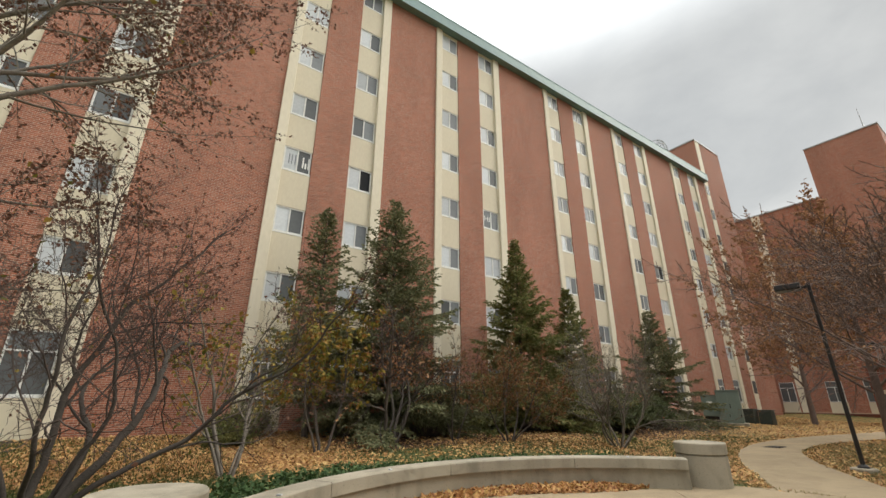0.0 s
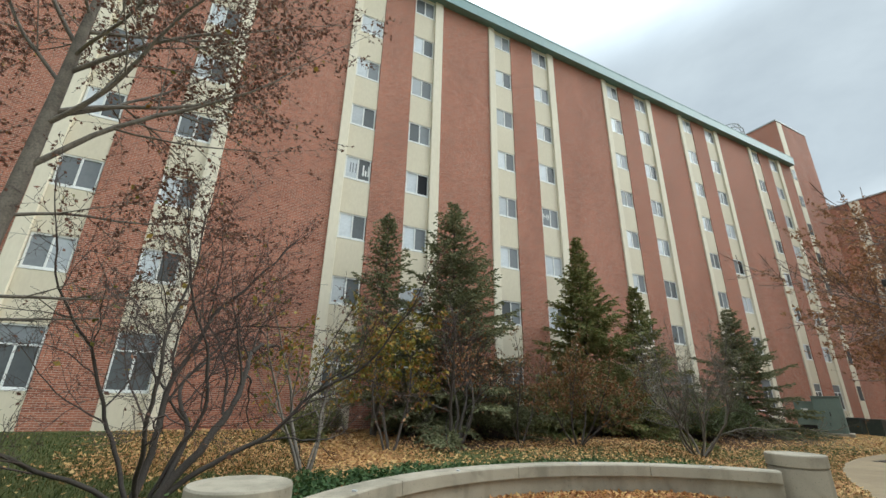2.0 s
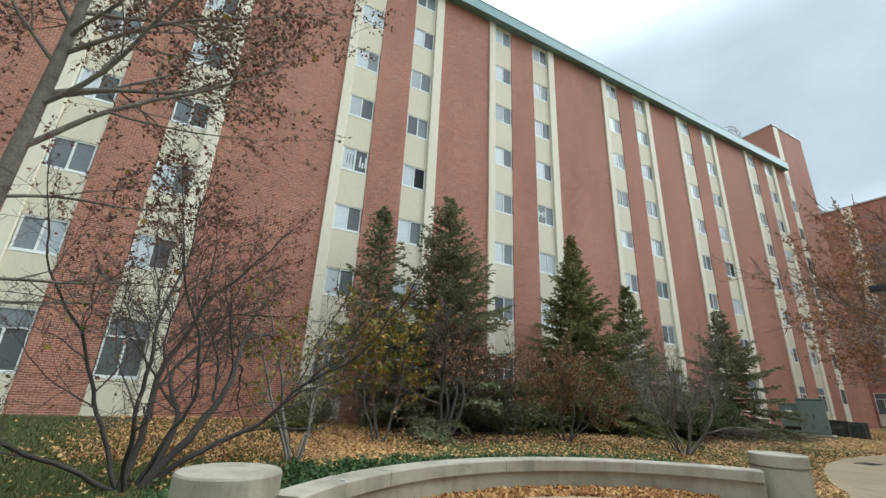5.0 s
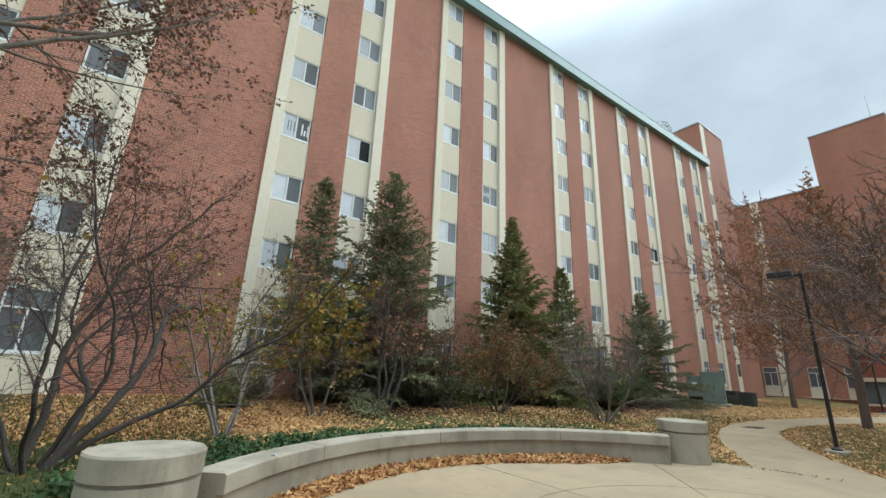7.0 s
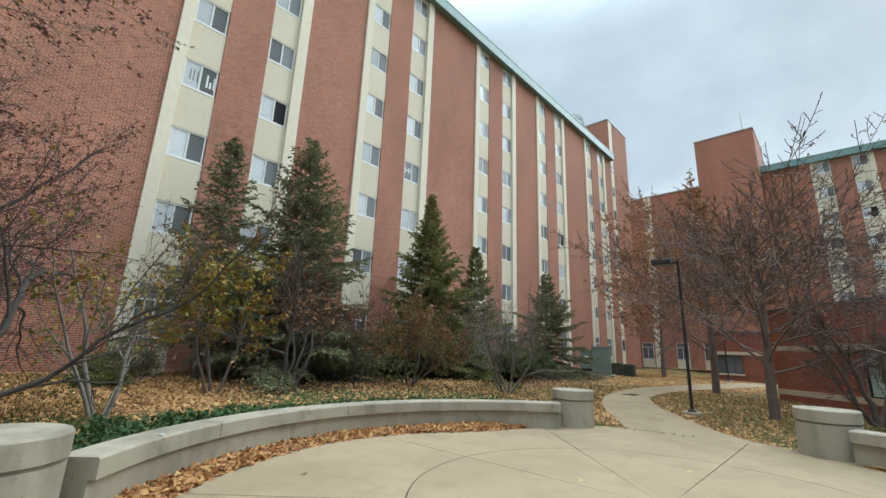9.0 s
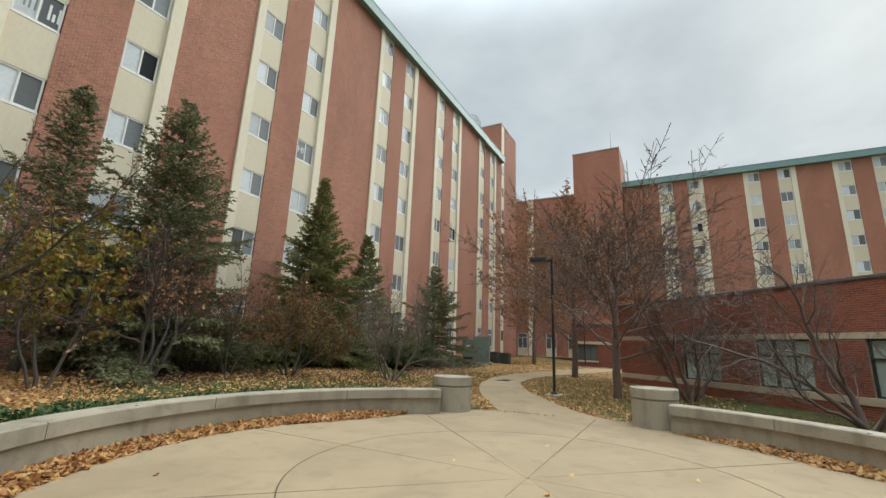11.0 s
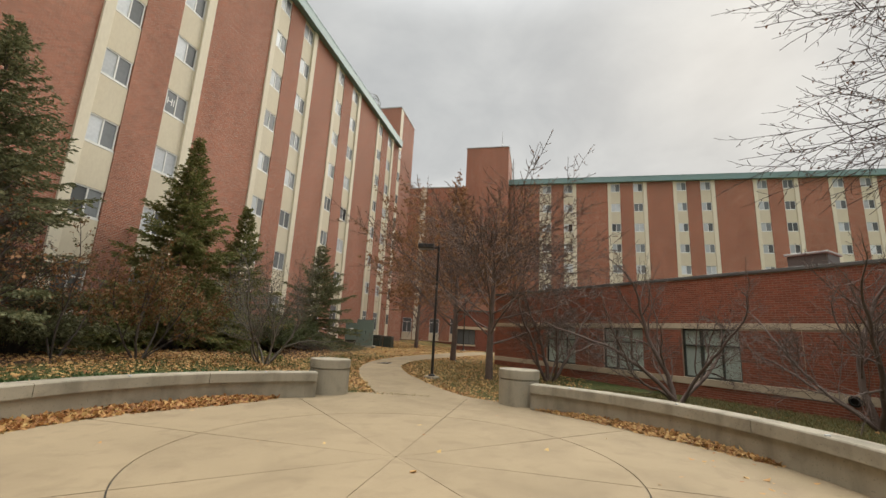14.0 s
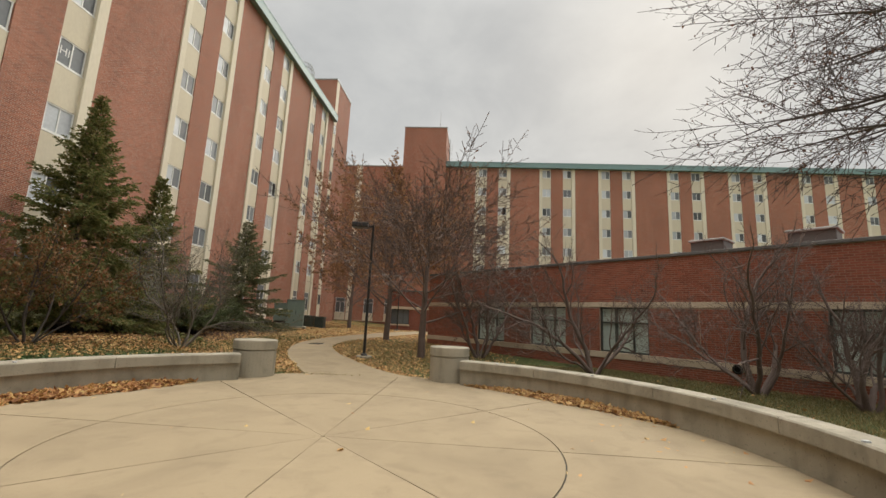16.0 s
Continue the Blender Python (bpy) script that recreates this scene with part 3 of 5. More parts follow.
def stair_tower(m, w, d, h, label, strip=False, ladder=False, mast=False):
    t = thing("stair_tower", m, label, "building", "brick stair towers")
    part("shaft", boxed(0, w, 0, d, 0, h), M_BRICK, t)
    part("coping", boxed(-0.06, w + 0.06, -0.06, d + 0.06, h, h + 0.12), M_COPING, t, "thin pale coping")
    if strip:
        part("fin", boxed(0.1, 1.0, -0.03, 0.0, 0.3, h - 0.1), M_FIN, t, "narrow beige strip")
        for k in range(8):
            part("window", boxed(0.22, 0.88, -0.05, -0.028, TOP_ROW - STOREY * k - 1.1, TOP_ROW - STOREY * k), M_SCREEN, t, "narrow dark window")
    if ladder:
        bm = bmesh.new()
        for x in (0.0, 0.5):
            tube(bm, [(x, 0, 0), (x, 0, 3.4)], [0.03, 0.03], 5)
        for k in range(11):
            tube(bm, [(0, 0, 0.2 + 0.3 * k), (0.5, 0, 0.2 + 0.3 * k)], [0.02, 0.02], 4)
        for z in (1.2, 2.0, 2.8, 3.4):
            tube(bm, [(0.25 + 0.4 * math.cos(a), -0.4 * math.sin(a) - 0.1, z) for a in np.linspace(0, math.pi, 9)], [0.02] * 9, 4)
        part("ladder", bm, M_COPING, t, "caged steel roof ladder", ladder)
    if mast:
        bm = bmesh.new()
        tube(bm, [(0, 0, 0), (0, 0, 1.2), (0, 0, 3.2)], [0.05, 0.04, 0.015], 6)
        tube(bm, [(-0.25, 0, 1.9), (0.25, 0, 1.9)], [0.015, 0.015], 4)
        part("mast", bm, M_COPING, t, "thin roof antenna", mast)
    return t


stair_tower(Matrix.Translation((46.1, 17.05, 0)), 5.8, 9.0, 29.6, "tall brick stair tower at the hall's end", strip=True)
stair_tower(Matrix.Translation((58.8, 4.4, 0)), 8.0, 6.3, 29.6, "tall windowless brick stair tower with a roof antenna", ladder=Matrix.Translation((3.0, -0.3, 24.8)), mast=Matrix.Translation((1.0, 1.1, 29.6)))

link = thing("link_wing", Matrix(), "brick wing joining the two residence halls", "building")
part("brick_wall", boxed(61.5, 70, 10.6, 30, 0, 24.4), M_BRICK, link)
part("coping", boxed(61.4, 70, 10.6, 30, 24.4, 24.55), M_COPING, link)
part("fin", boxed(61.44, 61.6, 17.4, 18.3, 0.3, 24.4), M_FIN, link, "beige strip")
for y in (19.9, 15.7, 12.6):
    w = part("window", transom_frame(1.4, 2.1, 1.5), M_WHITE, link, "white window above a beige panel", Matrix.Translation((61.42, y, 1.85)) @ Matrix.Rotation(radians(-90), 4, "Z"))
    part("pane", boxed(0.05, 1.35, 0.03, 0.04, 0.05, 2.05), M_SCREEN, w)
    part("spandrel", boxed(61.43, 61.5, y - 1.45, y + 0.05, 0.75, 1.82), M_BEIGE, link)

part("plinth", boxed(61.2, 61.5, 10.6, 29, -0.2, 0.72, bevel=0.01), M_BRICK_LOW, link, "low dark brick plinth")
part("coping_strip", boxed(61.15, 61.5, 10.6, 29, 0.72, 0.78), M_STONE, link, "pale stone strip on the plinth")

# ---- set-back wing of the low hall ----
wing = thing("low_wing", Matrix(), "set-back single-storey dark red brick wing with a wide window", "building")
part("wall", boxed(40.0, 46, -6.0, 5.74, -0.2, 3.95), M_BRICK_LOW, wing)
part("wall", boxed(40.0, 46, 5.74, 7.46, -0.2, 0.80), M_BRICK_LOW, wing, "brick below the window")
part("wall", boxed(40.0, 46, 5.74, 7.46, 2.26, 3.95), M_BRICK_LOW, wing, "brick above the window")
part("wall", boxed(40.0, 46, 7.46, 7.9, -0.2, 3.95), M_BRICK_LOW, wing)
part("head_band", boxed(39.965, 40.0, -6.0, 7.9, 2.27, 2.52, bevel=0.006), M_STONE, wing, "limestone band above the window")
part("sill", boxed(39.94, 40.1, 5.68, 7.52, 0.74, 0.88, bevel=0.01), M_STONE, wing, "limestone sill")
part("coping", boxed(39.92, 46, -6.0, 7.96, 3.95, 4.07, bevel=0.01), M_DARKCOPING, wing, "dark metal roof edge")
wide = part("window", lattice([0, 0.06, 0.55, 0.61, 1.11, 1.17, 1.66, 1.72], [0, 0.06, 1.32, 1.38], {(1, 1), (3, 1), (5, 1)}, 0, 0.07), M_DARKFRAME, wing, "dark-framed window",
            Matrix.Translation((40.14, 7.46, 0.88)) @ Matrix.Rotation(radians(-90), 4, "Z"))
for x0, x1 in ((0.06, 0.55), (0.61, 1.11), (1.17, 1.66)):
    part("pane", boxed(x0, x1, 0.03, 0.04, 0.06, 1.32), M_SCREEN, wide)

# ---- low brick hall, set at an angle ----
LOW_M = Matrix.Translation((12.5, -8.6, 0)) @ Matrix.Rotation(radians(43), 4, "Z")
# local x runs away along the wall, +y faces the plaza
low = thing("low_hall", LOW_M, "single-storey dark red brick hall with limestone bands and curtained windows", "building")
LOW_OPEN = [(-2.85, -1.02), (3.60, 5.42), (6.90, 8.70), (10.20, 11.98)]
LU0, LU1, LTOP = -14.0, 16.0, 4.05


def low_hall():
    prev = LU0
    for a, b in LOW_OPEN:
        part("wall", boxed(prev, a, -0.35, 0, 0.65, 2.26), M_MORTAR, low)
        prev = b
    part("wall", boxed(prev, LU1, -0.35, 0, 0.65, 2.26), M_MORTAR, low)
    part("wall", boxed(LU0, LU1, -0.35, 0, -0.3, 0.43), M_MORTAR, low)
    part("wall", boxed(LU0, LU1, -0.35, 0, 2.44, LTOP - 0.1), M_MORTAR, low)
    part("sill_band", boxed(LU0, LU1, -0.35, 0.035, 0.43, 0.65, bevel=0.008), M_STONE, low, "limestone sill band")
    part("head_band", boxed(LU0, LU1, -0.35, 0.025, 2.26, 2.44, bevel=0.008), M_STONE, low, "limestone band above the windows")
    part("coping", boxed(LU0, LU1, -0.4, 0.06, LTOP - 0.1, LTOP, bevel=0.01), M_DARKCOPING, low, "dark metal roof edge")
    for u in (2.0, 9.45):
        part("control_joint", boxed(u, u + 0.014, 0.0, 0.011, 0.65, 2.26), M_STONE, low, "pale sealant joint")
    part("core", boxed(LU0, LU1, -9, -0.35, -0.3, LTOP - 0.3), M_BRICK_LOW, low)
    for a, b in LOW_OPEN:
        w = b - a
        hgt = 1.61
        bm = lattice([0, 0.06, w * 0.31 - 0.03, w * 0.31 + 0.03, w * 0.66 - 0.05, w * 0.66 + 0.05, w - 0.06, w], [0, 0.06, hgt * 0.64, hgt * 0.64 + 0.05, hgt - 0.06, hgt],
                     {(i, k) for i in (1, 3, 5) for k in (1, 3)}, -0.16, -0.08)
        win = part("window", bm, M_DARKFRAME, low, "dark-framed window with pale curtains", Matrix.Translation((a, 0, 0.65)))
        for x0, x1 in ((0.06, w * 0.31 - 0.03), (w * 0.31 + 0.03, w * 0.66 - 0.05), (w * 0.66 + 0.05, w - 0.06)):
            part("pane", boxed(x0, x1, -0.14, -0.13, 0.06, hgt * 0.64), M_CURTAIN, win)
            part("pane", boxed(x0, x1, -0.14, -0.13, hgt * 0.64 + 0.05, hgt - 0.06), M_CURTAIN, win)


low_hall()


def hall_bricks():
    """Running bond on the face of the low hall; a stretch of it brick by brick, the rest joined."""
    pitch, course, gap = 0.2105, 0.0677, 0.012
    rng = random.Random(5)
    single = mesh_of("brick", boxed(0, pitch - gap, -0.01, 0.007, 0, course - gap), M_LOWBRICK_PART)
    verts, faces, singles = [], [], []
    for z0, z1, spans in ((-0.25, 0.43, [(-7.0, 16.0)]), (2.44, LTOP - 0.1, [(-7.0, 16.0)]), (0.65, 2.26, [(-7.0, -2.85), (-1.02, 3.60), (5.42, 6.90), (8.70, 10.20), (11.98, 16.0)])):
        for k in range(int((z1 - z0) / course + 0.2)):
            z = z0 + gap * 0.5 + k * course
            for a, b in spans:
                u = a - (pitch / 2 if k % 2 else 0)
                while u < b - 0.01:
                    x0, x1 = max(u, a) + gap / 2, min(u + pitch, b) - gap / 2
                    if x1 - x0 > 0.03:
                        if z0 == 0.65 and -1.0 < u and u + pitch < 2.0 and abs(x1 - x0 - pitch + gap) < 1e-4 and len(singles) < 300:
                            singles.append((x0, z))
                        else:
                            out = 0.005 + 0.004 * rng.random()
                            n = len(verts)
                            verts += [(x0, 0, z), (x1, 0, z), (x1, 0, z + course - gap), (x0, 0, z + course - gap), (x0, out, z), (x1, out, z), (x1, out, z + course - gap), (x0, out, z + course - gap)]
                            faces += [(n + 4, n + 7, n + 6, n + 5), (n, n + 4, n + 5, n + 1), (n + 1, n + 5, n + 6, n + 2), (n + 2, n + 6, n + 7, n + 3), (n + 3, n + 7, n + 4, n)]
                    u += pitch
    me = bpy.data.meshes.new("brickwork")
    me.from_pydata(verts, [], faces)
    me.materials.append(M_LOWBRICK)
    tagged(part("brickwork", me, None, low, "dark red running-bond brickwork"), kind="stuff")
    for x, z in singles:
        part("brick", single, None, low, "", Matrix.Translation((x, 0, z)))


# ---- plants ----
def leaf_material(name, colours, rough=0.7):
    """Each leaf takes its own colour out of a short range; light shines a little through."""
    m = bpy.data.materials.new(name)
    m.use_nodes = True
    t = m.node_tree
    p = t.nodes["Principled BSDF"]
    p.inputs["Roughness"].default_value, p.inputs["Specular IOR Level"].default_value = rough, 0.25
    g = t.nodes.new("ShaderNodeNewGeometry")
    ramp = t.nodes.new("ShaderNodeValToRGB")
    while len(ramp.color_ramp.elements) < len(colours):
        ramp.color_ramp.elements.new(0.5)
    for i, (e, c) in enumerate(zip(ramp.color_ramp.elements, colours)):
        e.position, e.color = i / max(1, len(colours) - 1), (*c, 1)
    t.links.new(g.outputs["Random Per Island"], ramp.inputs["Fac"])
    t.links.new(ramp.outputs["Color"], p.inputs["Base Color"])
    tr = t.nodes.new("ShaderNodeBsdfTranslucent")
    t.links.new(ramp.outputs["Color"], tr.inputs["Color"])
    mix = t.nodes.new("ShaderNodeMixShader")
    mix.inputs[0].default_value = 0.25
    out = t.nodes["Material Output"]
    t.links.new(p.outputs[0], mix.inputs[1])
    t.links.new(tr.outputs[0], mix.inputs[2])
    t.links.new(mix.outputs[0], out.inputs["Surface"])
    return m


M_TWIG = material("dark_brown_twig", (0.085, 0.06, 0.048), 0.9, (0.045, 0.03, 0.025), 3, 40, 0.9, 0.4, 60)
M_BARK = material("grey_brown_bark", (0.11, 0.088, 0.07), 0.9, (0.048, 0.037, 0.03), 3, 40, 0.9, 0.5, 60)
M_BARK_DARK = material("dark_grey_brown_bark", (0.07, 0.056, 0.043), 0.9, (0.03, 0.023, 0.018), 3, 40, 0.9, 0.5, 60)
M_BARK_RED = material("reddish_twig_bark", (0.185, 0.132, 0.106), 0.9, (0.095, 0.066, 0.053), 3, 40, 0.9, 0.4, 60)
M_BARK_PALE = material("pale_grey_bark", (0.24, 0.205, 0.16), 0.9, (0.07, 0.056, 0.044), 6, 40, 0.9, 0.4, 60)
M_LEAF_DRYRED = leaf_material("dry_red_brown_leaf", [(0.085, 0.042, 0.029), (0.155, 0.075, 0.049), (0.22, 0.112, 0.068)])
M_LEAF_BROWN = leaf_material("light_brown_leaf", [(0.17, 0.095, 0.062), (0.26, 0.145, 0.09), (0.34, 0.20, 0.12)])
M_LEAF_PURPLE = leaf_material("dark_red_leaf", [(0.10, 0.042, 0.024), (0.21, 0.085, 0.032), (0.31, 0.14, 0.042)])
M_LEAF_ORANGE = leaf_material("orange_brown_leaf", [(0.20, 0.098, 0.048), (0.32, 0.165, 0.078), (0.41, 0.23, 0.11)])
M_LEAF_YELLOWGREEN = leaf_material("yellow_green_leaf", [(0.10, 0.11, 0.02), (0.19, 0.17, 0.03), (0.33, 0.23, 0.045), (0.28, 0.11, 0.03)])
M_LEAF_RUST = leaf_material("rust_olive_leaf", [(0.11, 0.09, 0.032), (0.19, 0.11, 0.042), (0.28, 0.115, 0.05)])
M_NEEDLE = leaf_material("dark_green_needle", [(0.065, 0.085, 0.038), (0.105, 0.125, 0.055), (0.16, 0.17, 0.075)])
M_NEEDLE_GREEN = leaf_material("fresh_green_needle", [(0.085, 0.102, 0.032), (0.145, 0.162, 0.05), (0.215, 0.215, 0.075), (0.29, 0.225, 0.095)])
M_NEEDLE_GREY = leaf_material("grey_green_needle", [(0.10, 0.108, 0.052), (0.16, 0.165, 0.08), (0.25, 0.235, 0.12)])
M_COVER = leaf_material("ground_cover_leaf", [(0.025, 0.05, 0.016), (0.045, 0.085, 0.025), (0.09, 0.13, 0.045)])
M_FALLEN = leaf_material("fallen_leaf", [(0.20, 0.085, 0.036), (0.34, 0.155, 0.06), (0.45, 0.225, 0.085), (0.52, 0.30, 0.115), (0.56, 0.39, 0.15)])
M_FALLEN_YELLOW = leaf_material("fallen_tan_leaf", [(0.24, 0.115, 0.05), (0.38, 0.20, 0.08), (0.51, 0.30, 0.115), (0.57, 0.40, 0.175)])


def unit(v):
    return v / (np.linalg.norm(v) + 1e-9)


def tubes_mesh(name, lines, mat):
    """One mesh of tapered tubes: lines are (points, radii, sides)."""
    verts, faces, base = [], [], 0
    for pts, radii, n in lines:
        pts = np.asarray(pts)
        d = np.gradient(pts, axis=0)
        d /= np.linalg.norm(d, axis=1)[:, None] + 1e-9
        ref = np.array([0.31, 0.52, 0.79]) if abs(d[0] @ np.array([0.31, 0.52, 0.79])) < 0.9 else np.array([1.0, 0, 0])
        u = np.cross(d, ref)
        u /= np.linalg.norm(u, axis=1)[:, None] + 1e-9
        v = np.cross(d, u)
        a = np.arange(n) * 2 * math.pi / n
        ring = pts[:, None, :] + np.asarray(radii)[:, None, None] * (np.cos(a)[None, :, None] * u[:, None, :] + np.sin(a)[None, :, None] * v[:, None, :])
        verts.append(ring.reshape(-1, 3))
        m = len(pts)
        for i in range(m - 1):
            for k in range(n):
                p, q = base + i * n + k, base + i * n + (k + 1) % n
                faces.append((p, q, q + n, p + n))
        base += m * n
    me = bpy.data.meshes.new(name)
    me.from_pydata(np.concatenate(verts).tolist(), [], faces)
    me.materials.append(mat)
    me.shade_smooth()
    return me


def blades_mesh(name, p, d, w, mat, fold=0.0):
    """One mesh of small leaves: each from p along d (its length), w its half-width; a pointed shape of four corners."""
    n = len(p)
    up = np.cross(d, w)
    up /= np.linalg.norm(up, axis=1)[:, None] + 1e-9
    lift = fold * np.linalg.norm(w, axis=1)[:, None] * up
    verts = np.stack([p, p + 0.5 * d + w + lift, p + d, p + 0.5 * d - w + lift], 1).reshape(-1, 3)
    me = bpy.data.meshes.new(name)
    me.vertices.add(4 * n)
    me.vertices.foreach_set("co", verts.astype(np.float32).ravel())
    me.loops.add(6 * n)
    base = 4 * np.arange(n)[:, None]
    me.loops.foreach_set("vertex_index", np.concatenate([base + np.array([0, 1, 2]), base + np.array([0, 2, 3])], 1).astype(np.int32).ravel())
    me.polygons.add(2 * n)
    me.polygons.foreach_set("loop_start", (3 * np.arange(2 * n)).astype(np.int32))
    me.update()
    me.validate()
    me.materials.append(mat)
    return me


def limb(rng, start, direction, length, radius, level, spec, lines, tips):
    """Grows one branch with its side branches."""
    steps = max(3, int(length / spec["step"])) if level < spec["levels"] else 3
    pts, d = [np.array(start, float)], unit(np.array(direction, float))
    for i in range(steps):
        d = unit(d + rng.normal(0, spec["wander"] * (spec["straight"] if level == 0 else 1.0), 3) + np.array([0, 0, spec["rise"][min(level, len(spec["rise"]) - 1)]]))
        pts.append(pts[-1] + d * length / steps)
    taper = np.linspace(1.0, spec["taper"] if level < spec["levels"] else 0.35, steps + 1)
    lines.append((np.array(pts), np.maximum(radius * taper, spec["thin"]), 8 if radius > 0.05 else 5 if radius > 0.018 else 3))
    if level >= spec["levels"]:
        tips.append((pts[0], pts[-1]))
        return
    count = spec["kids"][level]
    begin = spec["begin"][level]
    turn = rng.uniform(0, 6.28)
    for k in range(count):
        f = begin + (1 - begin) * (k + rng.uniform(0.1, 0.9)) / count
        at = f * steps
        i = min(int(at), steps - 1)
        p = pts[i] + (pts[i + 1] - pts[i]) * (at - i)
        axis = unit(pts[i + 1] - pts[i])
        turn += 2.4 + rng.normal(0, 0.5)
        side = unit(np.cross(axis, [0.3, 0.2, 0.9]))
        side2 = np.cross(axis, side)
        lean = radians(spec["angle"][level] + rng.normal(0, 9))
        nd = math.cos(lean) * axis + math.sin(lean) * (math.cos(turn) * side + math.sin(turn) * side2)
        ln = length * spec["ratio"][level] * (1.15 - 0.6 * f) * rng.uniform(0.7, 1.25)
        limb(rng, p, nd, ln, radius * (spec["taper"] + (1 - spec["taper"]) * (1 - f)) * spec["slim"][level], level + 1, spec, lines, tips)
    # the branch ends in a fork of twigs
    if level + 1 <= spec["levels"]:
        limb(rng, pts[-1], d, length * 0.42, radius * spec["taper"], level + 1, spec, lines, tips)


BASE_SPEC = dict(straight=1.0, levels=3, step=0.25, wander=0.10, rise=(0.03, 0.06, 0.05, 0.03), taper=0.45, thin=0.0022, kids=(7, 6, 5), begin=(0.3, 0.2, 0.15),
                 angle=(42, 45, 48), ratio=(0.55, 0.5, 0.45), slim=(0.55, 0.6, 0.6))


def leaves_on(rng, tips, count, size, mat, droop=0.4, below=99.0, above=-99.0, keep=None):
    pick = [t for t in tips if above < t[1][2] < below and (keep is None or keep(t[1]))]
    if not pick:
        pick = tips
    i = rng.integers(0, len(pick), count)
    a, b = np.array([t[0] for t in pick])[i], np.array([t[1] for t in pick])[i]
    p = a + (b - a) * rng.uniform(0.1, 1.0, (count, 1)) + rng.normal(0, 0.012, (count, 3))
    d = rng.normal(0, 1, (count, 3)) + np.array([0, 0, -droop])
    d /= np.linalg.norm(d, axis=1)[:, None]
    w = np.cross(d, rng.normal(0, 1, (count, 3)))
    w /= np.linalg.norm(w, axis=1)[:, None]
    s = size * rng.uniform(0.6, 1.35, (count, 1))
    return blades_mesh("leaves", p, d * s, w * s * 0.33, mat, 0.35)


def broadleaf(name, x, y, stems, spec, seed, bark, leaves, label, category="tree", group="", z=None, limbs=()):
    """A tree or tall shrub: stems are (lean, heading, length, radius) from the foot; leaves are (count, size, material, ...)."""
    rng = np.random.default_rng(seed)
    z = max(ground_z(x, y), 0.0) - 0.05 if z is None else z
    lines, tips = [], []
    for lean, heading, length, radius in stems:
        d = (math.sin(radians(lean)) * math.cos(radians(heading)), math.sin(radians(lean)) * math.sin(radians(heading)), math.cos(radians(lean)))
        foot = np.array([0.10 * math.cos(radians(heading)), 0.10 * math.sin(radians(heading)), 0.0]) if len(stems) > 1 else np.zeros(3)
        limb(rng, foot, d, length, radius, 0, spec, lines, tips)
    for height, heading, climb, length, radius in limbs:
        c = math.cos(radians(climb))
        axis = lines[0][0]
        limb(rng, (np.interp(height, axis[:, 2], axis[:, 0]), np.interp(height, axis[:, 2], axis[:, 1]), height), (c * math.cos(radians(heading)), c * math.sin(radians(heading)), math.sin(radians(climb))), length, radius, 1, spec, lines, tips)
    t = thing(name, Matrix.Translation((x, y, z)), label, category, group)
    thick = [l for l in lines if l[2] > 3]
    thin = [l for l in lines if l[2] == 3]
    part("trunk", tubes_mesh("trunk", thick, bark), None, t)
    if thin:
        part("branchwork", tubes_mesh("branchwork", thin, bark if bark in (M_BARK_RED, M_BARK_PALE) else M_TWIG), None, t)
    for count, size, mat, *rest in leaves:
        part("crown", leaves_on(rng, tips, count, size, mat, *rest), None, t)
    return t


